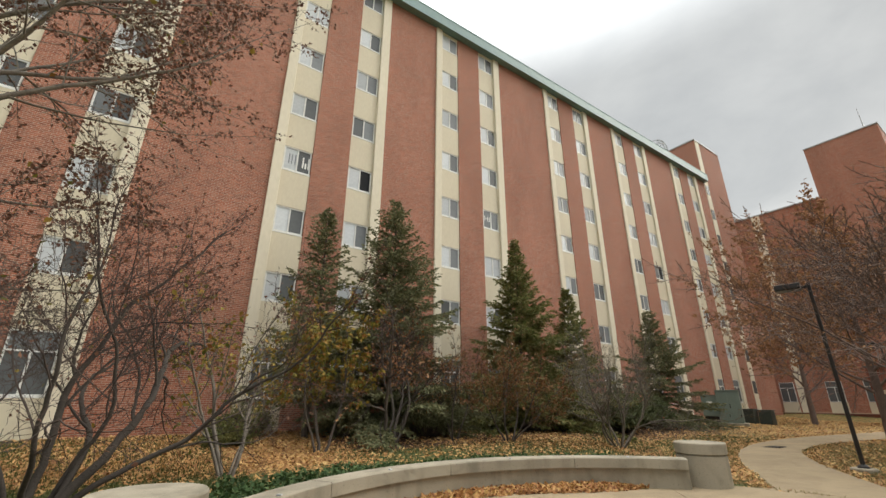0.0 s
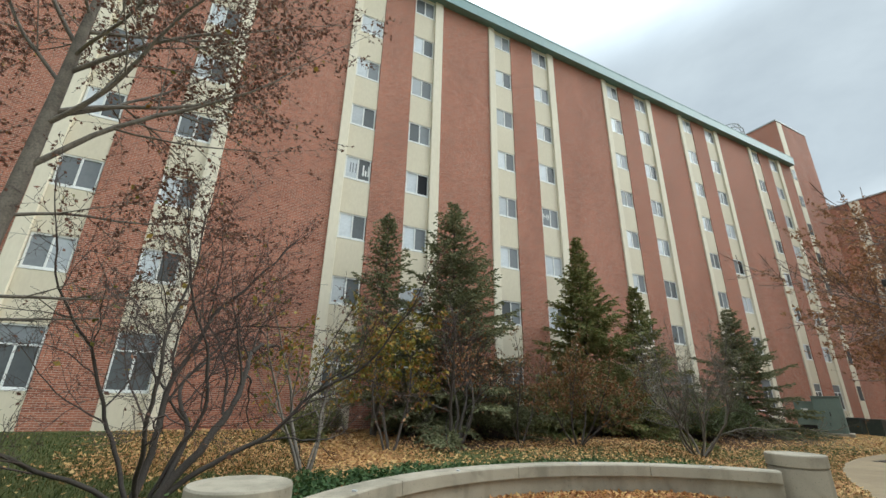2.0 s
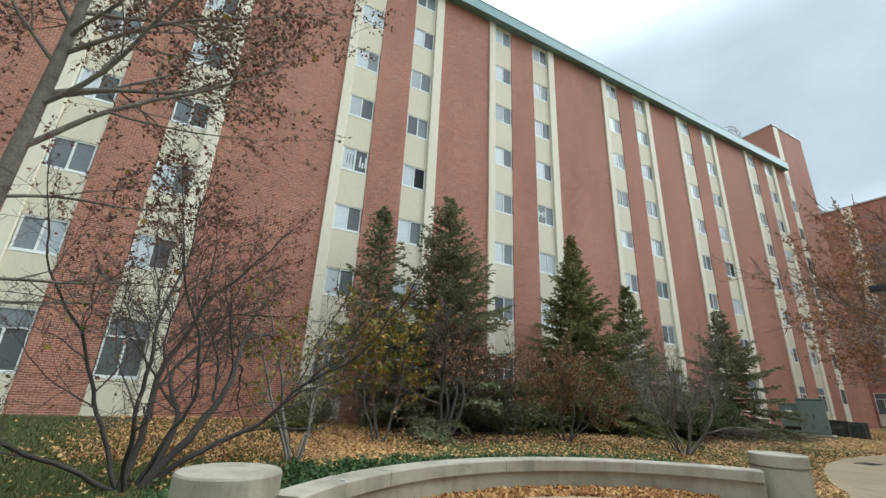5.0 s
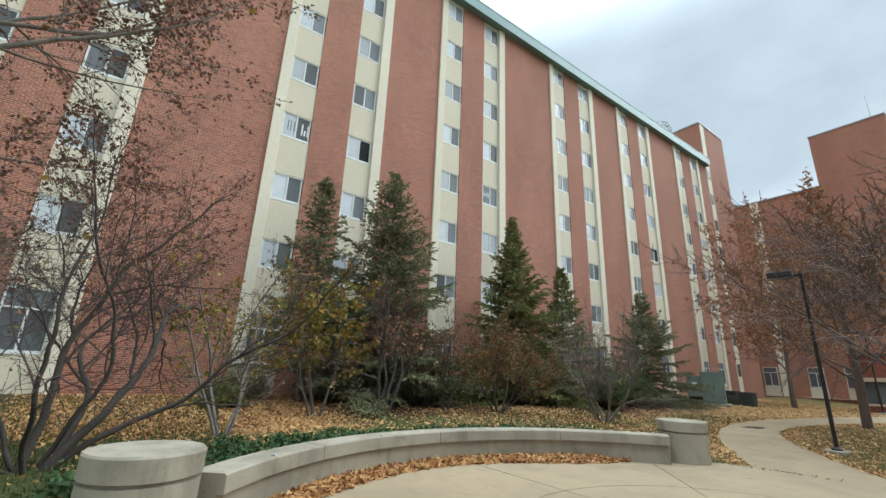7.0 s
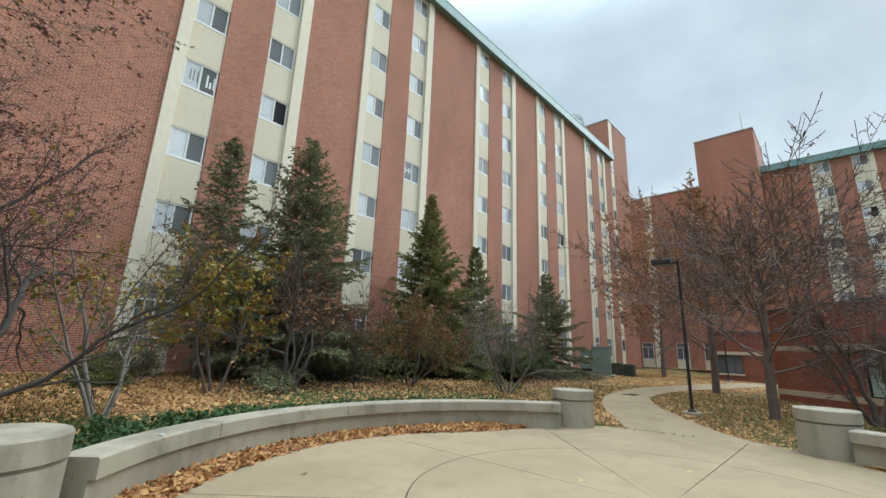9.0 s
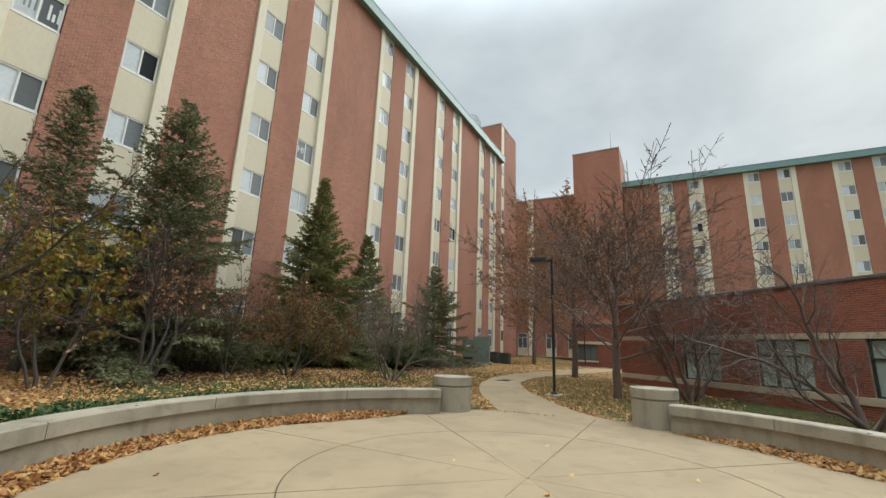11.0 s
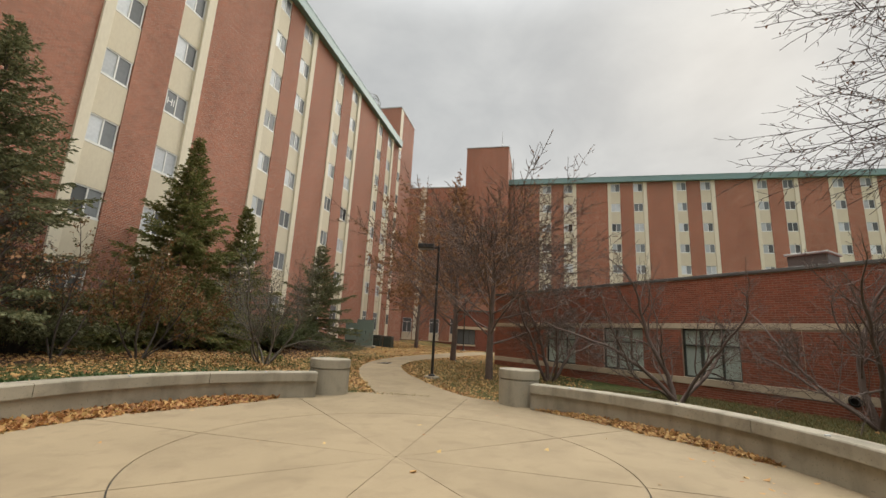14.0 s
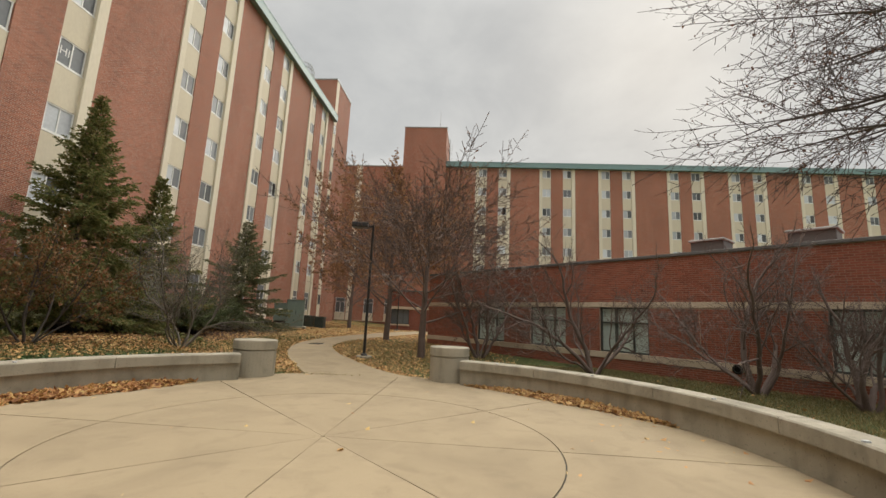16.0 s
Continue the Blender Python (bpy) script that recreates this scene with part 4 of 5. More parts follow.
def conifer(x, y, height, radius, seed, mat, label, ragged=0.25, z0=None, low=0.5, density=1.0, lean=0.0, spire=1.2):
    """A narrow conifer: open whorls of boughs that droop below and rise towards the leader, each with side shoots clothed in needle sprays."""
    rng = np.random.default_rng(seed)
    z = ground_z(x, y) - 0.05 if z0 is None else z0
    lines = [(np.array([(0.02 * math.sin(3 * s + seed) + lean * s * s, 0.02 * math.cos(2 * s), height * s) for s in np.linspace(0, 1, 12)]), np.linspace(0.012 * height + 0.02, 0.006, 12), 7)]
    p_all, d_all, w_all = [], [], []
    h = low
    while h < height - 0.06:
        f = h / height
        turn = rng.uniform(0, 6.283)
        count = rng.integers(4, 7)
        for k in range(count):
            reach = (0.08 + radius * 0.97 * (1 - f) ** spire) * rng.uniform(1 - ragged * 1.5, 1 + ragged * 0.8)
            if rng.uniform() < 0.10:
                reach *= 1.25
            a = turn + 6.283 * (k + rng.uniform(-0.3, 0.3)) / count
            out = np.array([math.cos(a), math.sin(a), 0.0])
            n = 8
            s = np.linspace(0, 1, n)
            z_line = h + rng.normal(0, 0.05) + reach * ((0.75 * f - 0.02) * s - 0.42 * s * s * (1.15 - f) + 0.26 * s ** 3)
            pts = out[None, :] * (reach * s)[:, None] + np.array([lean * f * f, 0, 0])
            pts[:, 2] = z_line
            side = np.array([-out[1], out[0], 0.0])
            pts += side[None, :] * (0.14 * reach * rng.normal() * s * s)[:, None]
            lines.append((pts, np.linspace(0.005 + 0.009 * reach, 0.003, n), 3))
            shoots = max(5, int((reach + 0.2) * 15 * density))
            g = 0.16 + 0.84 * (np.arange(shoots) + rng.uniform(0, 1, shoots)) / shoots
            q = np.stack([np.interp(g, s, pts[:, c]) for c in range(3)], 1)
            sgn = np.where(np.arange(shoots) % 2, 1.0, -1.0)
            ln = (0.10 + 0.34 * reach * (1 - 0.8 * g)) * rng.uniform(0.5, 1.25, shoots)
            sd = 0.8 * out + (sgn * rng.uniform(0.4, 1.1, shoots))[:, None] * side
            sd[:, 2] += rng.uniform(-0.42, 0.10, shoots) + 0.4 * f
            sd /= np.linalg.norm(sd, axis=1)[:, None]
            i = np.repeat(np.arange(shoots), np.maximum(7, (ln * 58 * density).astype(int)))
            m = len(i)
            r = rng.uniform(0.0, 1.0, (m, 1))
            drop = np.zeros((m, 3))
            drop[:, 2] = -0.10 * ln[i]
            p_all.append(q[i] + sd[i] * ln[i][:, None] * r + drop * r * r)
            dirs = sd[i] * 0.9 + rng.normal(0, 1, (m, 3)) * np.array([0.45, 0.45, 0.3]) + np.array([0, 0, -0.22 + 0.3 * f])
            dirs /= np.linalg.norm(dirs, axis=1)[:, None]
            size = rng.uniform(0.07, 0.175, (m, 1))
            ww = np.cross(dirs, rng.normal(0, 1, (m, 3)))
            ww /= np.linalg.norm(ww, axis=1)[:, None]
            d_all.append(dirs * size)
            w_all.append(ww * size * 0.17)
        h += rng.uniform(0.15, 0.30) * (0.55 + 0.6 * (1 - f))
    t = thing("conifer", Matrix.Translation((x, y, z)), label, "conifer", "conifers before the facade")
    part("trunk", tubes_mesh("trunk", lines[:1], M_BARK), None, t)
    part("branchwork", tubes_mesh("branchwork", lines[1:], M_BARK), None, t)
    part("crown", blades_mesh("crown", np.concatenate(p_all), np.concatenate(d_all), np.concatenate(w_all), mat), None, t)
    return t


def evergreen_shrub(x, y, rx, ry, h, seed, mat, label):
    """A spreading evergreen: upright and arching shoots over a rounded, uneven outline."""
    rng = np.random.default_rng(seed)
    lines, p_all, d_all, w_all = [], [], [], []
    for k in range(int(60 * rx * ry + 30)):
        a, r = rng.uniform(0, 6.283), math.sqrt(rng.uniform(0, 1))
        tip = np.array([rx * r * math.cos(a), ry * r * math.sin(a), h * math.sqrt(max(0.05, 1 - r * r * 0.9)) * rng.uniform(0.6, 1.15)])
        root = np.array([tip[0] * 0.25, tip[1] * 0.25, 0.0])
        mid = root * 0.5 + tip * 0.5 + np.array([0, 0, 0.15 * h])
        s = np.linspace(0, 1, 6)[:, None]
        pts = (1 - s) ** 2 * root + 2 * s * (1 - s) * mid + s * s * tip
        lines.append((pts, np.linspace(0.012, 0.003, 6), 3))
        for g in np.linspace(0.35, 1.0, 11):
            q = np.array([np.interp(g, s[:, 0], pts[:, c]) for c in range(3)])
            for j in range(2):
                sd = unit(unit(tip - root) * 0.6 + rng.normal(0, 0.6, 3))
                ln = rng.uniform(0.10, 0.28)
                m = 8
                rr = rng.uniform(0, 1, (m, 1))
                p_all.append(q + sd * ln * rr)
                dirs = sd * 0.7 + rng.normal(0, 0.6, (m, 3))
                dirs /= np.linalg.norm(dirs, axis=1)[:, None]
                size = rng.uniform(0.06, 0.12, (m, 1))
                ww = np.cross(dirs, rng.normal(0, 1, (m, 3)))
                ww /= np.linalg.norm(ww, axis=1)[:, None]
                d_all.append(dirs * size)
                w_all.append(ww * size * 0.18)
    t = thing("evergreen_shrub", Matrix.Translation((x, y, ground_z(x, y) - 0.03)), label, "shrub", "evergreen shrubs before the facade")
    part("branchwork", tubes_mesh("branchwork", lines, M_BARK), None, t)
    part("crown", blades_mesh("crown", np.concatenate(p_all), np.concatenate(d_all), np.concatenate(w_all), mat), None, t)


def spec_of(**changes):
    s = dict(BASE_SPEC)
    s.update(changes)
    return s


# conifers along the facade
conifer(4.70, 14.5, 7.95, 2.1, 11, M_NEEDLE_GREY, "thin ragged grey-green conifer before the brick facade", 0.55, density=0.7, low=1.4, spire=1.0)
conifer(7.60, 14.5, 9.1, 3.5, 12, M_NEEDLE_GREY, "tall shaggy grey-green conifer before the brick facade", 0.5, density=0.9, spire=1.0)
conifer(14.45, 14.5, 8.9, 4.1, 13, M_NEEDLE_GREEN, "dense fresh-green pointed conifer before the facade", 0.36, density=1.1, spire=1.4)
conifer(18.10, 14.5, 6.9, 2.5, 14, M_NEEDLE_GREEN, "medium green pointed conifer beside a taller one", 0.42, spire=1.2)
conifer(25.40, 14.2, 6.6, 3.4, 15, M_NEEDLE_GREY, "broad grey-green conifer near the green utility box", 0.45, density=0.9, low=0.3, spire=1.15)
for x, y, rx, ry, h, mat in ((5.9, 14.2, 0.9, 0.8, 1.5, M_NEEDLE_GREY), (8.6, 13.4, 1.7, 1.1, 2.0, M_NEEDLE_GREY), (12.6, 14.0, 1.6, 1.1, 1.9, M_NEEDLE_GREEN), (15.6, 13.2, 1.9, 1.2, 2.4, M_NEEDLE_GREEN),
                             (19.8, 13.2, 1.8, 1.2, 2.1, M_NEEDLE), (22.9, 13.4, 1.4, 1.0, 1.6, M_NEEDLE), (13.9, 13.4, 2.0, 1.2, 2.9, M_NEEDLE_GREEN), (3.0, 15.3, 0.9, 0.8, 0.8, M_NEEDLE_GREEN), (2.2, 13.4, 0.6, 0.6, 0.5, M_NEEDLE_GREEN)):
    evergreen_shrub(x, y, rx, ry, h, int(x * 10), mat, "spreading dark evergreen shrub at the foot of the facade")

# the multi-stemmed crab-apple close behind the west post
CRAB = spec_of(levels=4, step=0.16, thin=0.0026, kids=(7, 6, 5, 3), angle=(40, 46, 50, 50), ratio=(0.55, 0.52, 0.48, 0.45), rise=(0.022, 0.018, 0.018, 0.02, 0.02), wander=0.14, begin=(0.30, 0.2, 0.15, 0.2), slim=(0.52, 0.55, 0.6, 0.6))
broadleaf("crabapple_tree", -0.75, 7.40, ((5, 170, 3.6, 0.052), (42, 2, 4.2, 0.062), (50, 14, 3.6, 0.045), (24, 8, 3.7, 0.046), (70, 182, 3.0, 0.036), (16, 250, 3.1, 0.036), (34, 60, 3.4, 0.034), (44, 165, 3.2, 0.034)),
          CRAB, 21, M_BARK_DARK, [(1000, 0.052, M_LEAF_DRYRED), (2000, 0.056, M_LEAF_DRYRED, 0.4, 99.0, 2.6), (50, 0.09, M_LEAF_YELLOWGREEN)], "bare multi-stemmed crabapple with a few dry red-brown leaves")
# small tree with thin pale stems and yellow-green leaves
broadleaf("young_tree", 1.62, 9.25, ((8, 120, 2.6, 0.045), (22, 20, 2.9, 0.04), (14, 190, 2.4, 0.035), (30, 60, 2.4, 0.025)), spec_of(kids=(6, 5, 3), ratio=(0.5, 0.45, 0.4), rise=(0.02, 0.04, 0.03, 0)),
          22, M_BARK_PALE, [(900, 0.10, M_LEAF_YELLOWGREEN)], "slender pale-stemmed young tree with yellow-green leaves")
broadleaf("young_tree", 4.1, 11.4, ((10, 90, 3.0, 0.045), (25, 0, 2.9, 0.04), (28, 170, 2.6, 0.035)), spec_of(kids=(6, 5, 4), ratio=(0.5, 0.45, 0.4), rise=(0.02, 0.03, 0.02, 0)),
          23, M_BARK, [(3800, 0.115, M_LEAF_YELLOWGREEN)], "young tree with yellow-green and orange leaves")
# purple-brown small maple
broadleaf("ornamental_maple", 6.4, 12.0, ((18, 190, 3.1, 0.06), (26, 10, 3.4, 0.055), (34, 320, 3.2, 0.05), (12, 80, 3.6, 0.05), (40, 20, 3.2, 0.035)), spec_of(levels=4, kids=(8, 7, 5, 3), ratio=(0.55, 0.5, 0.45, 0.45), angle=(42, 45, 48, 48), begin=(0.3, 0.2, 0.15, 0.1), slim=(0.55, 0.6, 0.6, 0.6), rise=(0.02, 0.02, 0.01, 0, 0), wander=0.13),
          24, M_BARK, [(1200, 0.075, M_LEAF_PURPLE), (1000, 0.095, M_LEAF_ORANGE, 0.4, 2.9)], "spreading ornamental maple with dark red and orange leaves")
broadleaf("rust_shrub", 10.6, 11.4, ((14, 200, 2.2, 0.035), (30, 10, 2.5, 0.035), (36, 160, 2.3, 0.03), (30, 280, 2.3, 0.03), (20, 80, 2.4, 0.03), (44, 330, 2.4, 0.025)), spec_of(kids=(8, 6, 4), ratio=(0.5, 0.45, 0.4), rise=(0.02, 0.02, 0.02, 0)),
          25, M_BARK, [(6500, 0.075, M_LEAF_RUST)], "rounded shrub with rust and olive leaves", "shrub")
broadleaf("rust_shrub", 8.9, 12.2, ((10, 200, 2.6, 0.03), (24, 10, 2.6, 0.03), (16, 100, 2.4, 0.025)), spec_of(kids=(7, 5, 4), ratio=(0.5, 0.45, 0.4)),
          26, M_BARK, [(1300, 0.07, M_LEAF_RUST)], "thin-stemmed shrub with sparse rust leaves", "shrub")
broadleaf("bare_shrub", 13.6, 9.3, ((10, 60, 2.7, 0.042), (34, 15, 3.0, 0.042), (38, 170, 2.9, 0.042), (26, 290, 2.8, 0.036), (40, 335, 2.9, 0.032), (44, 120, 2.9, 0.032), (50, 195, 2.6, 0.03), (22, 230, 2.8, 0.034), (44, 45, 2.6, 0.028)),
          spec_of(levels=4, kids=(7, 6, 5, 3), angle=(40, 45, 48, 48), ratio=(0.5, 0.5, 0.45, 0.45), begin=(0.25, 0.2, 0.15, 0.1), slim=(0.55, 0.6, 0.6, 0.6), rise=(0.04, 0.04, 0.03, 0.02, 0.02), wander=0.14, step=0.18),
          27, M_BARK_PALE, [(500, 0.05, M_LEAF_RUST)], "bare grey twiggy shrub behind the seat wall", "shrub")

# the large tree whose limbs reach in from the west
BIG = spec_of(straight=0.15, levels=4, step=0.3, thin=0.003, kids=(9, 9, 7, 4), angle=(50, 45, 46, 46), ratio=(0.42, 0.5, 0.45, 0.4), rise=(0.0, 0.0, 0.015, 0.01, 0), wander=0.075, begin=(0.55, 0.2, 0.15, 0.1), slim=(0.4, 0.5, 0.6, 0.6), taper=0.3)
broadleaf("shade_tree", -3.12, 6.8, ((5.0, 0, 9.2, 0.14),), BIG, 31, M_BARK_PALE, [(24000, 0.064, M_LEAF_DRYRED, 0.4, 99.0, 3.9), (260, 0.10, M_LEAF_YELLOWGREEN)], "large half-bare shade tree with small brown leaves",
          limbs=((4.3, 0, 42, 4.2, 0.046), (2.7, 178, 42, 3.4, 0.065), (5.2, 20, 46, 3.7, 0.042), (5.0, -14, 50, 3.5, 0.042), (3.4, 165, 40, 3.2, 0.045), (5.9, 5, 44, 3.5, 0.04), (6.4, 190, 45, 3.1, 0.036), (6.7, 25, 40, 3.1, 0.034), (2.55, 12, 6, 2.0, 0.026), (2.25, 24, 10, 1.8, 0.022), (3.6, 30, 22, 2.5, 0.026)))

# trees by the path
OAK = spec_of(straight=0.2, levels=4, thin=0.005, step=0.4, kids=(18, 8, 6, 4), angle=(60, 42, 42, 45), ratio=(0.62, 0.5, 0.45, 0.4), rise=(0.02, 0.03, 0.02, 0.02, 0.02), wander=0.08, begin=(0.24, 0.2, 0.15, 0.1), slim=(0.38, 0.55, 0.6, 0.6), taper=0.3)
broadleaf("shade_tree", 16.6, 1.75, ((1, 90, 4.8, 0.155),), spec_of(**{**OAK, "kids": (22, 8, 6, 4), "angle": (57, 42, 42, 45), "wander": 0.075, "thin": 0.009, "ratio": (1.05, 0.6, 0.48, 0.42), "begin": (0.28, 0.2, 0.15, 0.1), "rise": (0.0, 0.015, 0.02, 0.02, 0.02), "slim": (0.34, 0.5, 0.6, 0.6)}), 41, M_BARK_RED, [(4200, 0.07, M_LEAF_BROWN)], "rounded half-bare tree beside the winding path")
broadleaf("shade_tree", 24.9, 4.8, ((2, 20, 7.0, 0.18),), spec_of(**{**OAK, "ratio": (0.76, 0.5, 0.45, 0.4)}), 42, M_BARK_RED, [(26000, 0.125, M_LEAF_ORANGE)], "path tree still carrying orange-brown leaves")
broadleaf("shade_tree", 38.6, 11.0, ((2, 200, 7.2, 0.19),), spec_of(**{**OAK, "levels": 3, "kids": (15, 9, 7)}), 43, M_BARK_RED, [(9000, 0.15, M_LEAF_ORANGE)], "far tree with orange-brown leaves before the link wing")

# bare multi-stemmed shrubs before the low hall
VASE = spec_of(levels=4, thin=0.0035, step=0.2, kids=(7, 6, 5, 3), angle=(38, 42, 46, 46), ratio=(0.55, 0.52, 0.46, 0.42), rise=(0.035, 0.04, 0.04, 0.03, 0.02), wander=0.13, begin=(0.28, 0.2, 0.15, 0.1), slim=(0.5, 0.55, 0.6, 0.6))
for x, y, k, seed in ((14.3, -4.05, 0.95, 51), (12.0, -7.6, 0.92, 52), (10.2, -8.7, 0.62, 53), (17.9, -0.5, 0.85, 54)):
    stems = tuple((a, b, l * k, r) for a, b, l, r in ((12, 40, 3.4, 0.085), (38, 130, 3.5, 0.07), (42, 310, 3.5, 0.07), (30, 220, 3.2, 0.055), (48, 350, 3.0, 0.045), (50, 110, 3.0, 0.045)))
    broadleaf("bare_crabapple", x, y, stems, VASE, seed, M_BARK_RED, [(60, 0.05, M_LEAF_DRYRED)] + ([(160, 0.06, M_LEAF_PURPLE)] if seed == 54 else []), "bare multi-stemmed crabapple before the low brick hall", "tree", "bare trees before the low hall")

# boughs of a tree beyond the south wall
broadleaf("shade_tree", 4.6, -8.3, ((3, 60, 8.5, 0.17),), spec_of(**{**OAK, "angle": (66, 45, 45, 45), "rise": (0.02, 0.0, 0.01, 0.01, 0.01), "ratio": (0.64, 0.5, 0.45, 0.4), "begin": (0.72, 0.2, 0.15, 0.1)}), 61, M_BARK, [(5000, 0.045, M_LEAF_DRYRED)], "leafless tree with buds whose boughs hang over the lawn",
          limbs=((4.5, 60, 10, 3.5, 0.045), (5.0, 52, 14, 3.9, 0.05), (4.7, 44, 10, 3.8, 0.045), (5.8, 64, 16, 3.6, 0.05), (6.0, 48, 18, 3.9, 0.05), (5.4, 38, 12, 4.0, 0.05), (6.8, 58, 22, 3.7, 0.05), (6.6, 42, 20, 3.9, 0.05), (7.4, 52, 24, 3.7, 0.045), (7.2, 34, 24, 4.0, 0.05), (5.0, 32, 8, 3.8, 0.045)))


# ---- ground cover and fallen leaves ----
def scatter(name, spots, size, mat, label, flat=0.35, curl=0.5, seed=1, kind="stuff", category="leaves"):
    rng = np.random.default_rng(seed)
    p = np.array(spots)
    n = len(p)
    a = rng.uniform(0, 6.283, n)
    d = np.stack([np.cos(a), np.sin(a), rng.normal(0, flat, n)], 1)
    d /= np.linalg.norm(d, axis=1)[:, None]
    w = np.cross(d, np.stack([rng.normal(0, flat, n), rng.normal(0, flat, n), np.ones(n)], 1))
    w /= np.linalg.norm(w, axis=1)[:, None]
    s = size * rng.uniform(0.6, 1.3, (n, 1))
    return tagged(new(name, blades_mesh(name, p, d * s, w * s * 0.42, mat, curl)), label, category, kind=kind)


def drift(a0, a1, outer, inner, seed, count):
    """Leaves blown against the foot of a seat wall; inner(a) is how far the drift reaches in."""
    rng = np.random.default_rng(seed)
    spots = []
    while len(spots) < count:
        a = rng.uniform(a0, a1)
        r0 = inner(a)
        f = rng.uniform(0, 1) ** 0.8
        r = r0 + (outer - r0) * f
        thick = 0.085 * min(1, (r - r0) / 0.25) * min(1.0, (outer + 0.07 - r0) / 0.5)
        spots.append((WX + r * math.cos(radians(a)), WY + r * math.sin(radians(a)), 0.012 + thick * rng.uniform(0.15, 1)))
    return spots


def piecewise(*points):
    xs, ys = [p[0] for p in points], [p[1] for p in points]
    return lambda a: float(np.interp(a, xs, ys))


scatter("leaf_drift", drift(46, 141, 5.56, piecewise((46, 5.5), (51, 5.2), (60, 4.95), (72, 5.05), (83, 5.14), (97, 5.2), (115, 5.15), (141, 5.12)), 71, 9000), 0.085, M_FALLEN, "drift of dry brown and orange leaves against the seat wall", 0.45, seed=71)
scatter("leaf_drift", drift(-66, -18, 5.75, piecewise((-66, 5.7), (-60, 5.49), (-45, 5.25), (-30, 5.4), (-22, 5.6), (-18, 5.72)), 72, 2800), 0.08, M_FALLEN_YELLOW, "thin drift of dry brown leaves against the seat wall", 0.4, seed=72)


def strewn(count, seed):
    """Fallen leaves over the beds and lawns, thickest where the litter lies."""
    rng = np.random.default_rng(seed)
    spots = []
    while len(spots) < count:
        k = rng.uniform()
        if k < 0.5:
            x, y = rng.uniform(-9, 14), rng.uniform(5, 16.8)
        elif k < 0.85:
            x, y = rng.uniform(11, 30), rng.uniform(-2, 14)
        else:
            x, y = rng.uniform(26, 46), rng.uniform(2, 16)
        r = math.hypot(x - WX, y - WY)
        if r < 6.15:
            continue
        if on_path(x, y):
            continue
        if rng.uniform() < (litter_at(x, y) + 0.08 * smoothstep(-2.0, 1.5, x)) ** 1.3:
            spots.append((x, y, ground_z(x, y) + 0.012 + 0.03 * rng.uniform()))
    return spots


def on_path(x, y):
    return x > 11.3 and np.interp(x, RIGHT_X, RIGHT_Y) - 0.0 < y < np.interp(x, LEFT_X, LEFT_Y) + 0.0


scatter("fallen_leaves", strewn(46000, 73), 0.10, M_FALLEN_YELLOW, "yellow and tan fallen leaves over the beds and lawn", 0.3, seed=73)


def lawn_leaves(count, seed):
    rng = np.random.default_rng(seed)
    spots = []
    while len(spots) < count:
        x, y = rng.uniform(5, 16), rng.uniform(-12, -2)
        if math.hypot(x - WX, y - WY) > 6.2 and (y + 8.6) > math.tan(radians(43)) * (x - 12.5) * 1.0 - 0.0:
            spots.append((x, y, ground_z(x, y) + 0.02))
    return spots


scatter("fallen_leaves", lawn_leaves(260, 74), 0.09, M_FALLEN, "few brown leaves on the lawn by the low hall", 0.3, seed=74)


def stray(count, seed):
    rng = np.random.default_rng(seed)
    out = []
    for k in range(count):
        a, r = rng.uniform(0, 6.283), 5.4 * math.sqrt(rng.uniform(0, 1))
        out.append((CX + r * math.cos(a), CY + r * math.sin(a), 0.006))
    for k in range(26):
        a, r = radians(rng.uniform(-100, -66)), rng.uniform(4.3, 5.6)
        out.append((CX + r * math.cos(a), CY + r * math.sin(a), 0.006))
    return out


scatter("stray_leaves", stray(46, 75), 0.085, M_FALLEN, "single dry leaves lying on the plaza", 0.2, seed=75)


def cover(count, seed):
    rng = np.random.default_rng(seed)
    spots = []
    while len(spots) < count:
        a = rng.uniform(50, 146)
        depth = 0.55 + 0.55 * math.sin(a * 0.35) ** 2 + (0.5 if a > 100 else 0.0)
        r = 5.95 + depth * rng.uniform(0, 1) ** 1.3
        x, y = WX + r * math.cos(radians(a)), WY + r * math.sin(radians(a))
        bump = 0.5 + 0.5 * noise.noise((x * 1.7, y * 1.7, 3.0))
        if rng.uniform() < 0.25 + bump:
            spots.append((x, y, 0.34 + 0.22 * rng.uniform() * bump + 0.05))
    return spots


scatter("ground_cover", cover(9000, 76), 0.075, M_COVER, "low glossy green ground cover behind the seat wall", 0.7, 0.3, seed=76, category="plants")


def grass(count, seed, regions, mat, label):
    """Short blades over the lawns that show."""
    rng = np.random.default_rng(seed)
    p = []
    while len(p) < count:
        x0, x1, y0, y1 = regions[rng.integers(0, len(regions))]
        x, y = rng.uniform(x0, x1), rng.uniform(y0, y1)
        if math.hypot(x - WX, y - WY) < 6.1 or on_path(x, y) or rng.uniform() < mulch_at(x, y) or (y < 2.95 and x < 1.0):
            continue
        p.append((x, y, ground_z(x, y) - 0.005))
    p = np.array(p)
    n = len(p)
    d = np.stack([rng.normal(0, 0.35, n), rng.normal(0, 0.35, n), np.ones(n)], 1) * rng.uniform(0.04, 0.10, (n, 1))
    w = np.stack([rng.normal(0, 1, n), rng.normal(0, 1, n), np.zeros(n)], 1)
    w /= np.linalg.norm(w, axis=1)[:, None]
    tagged(new("grass", blades_mesh("grass", p, d, w * 0.008, mat)), label, "grass", kind="stuff")


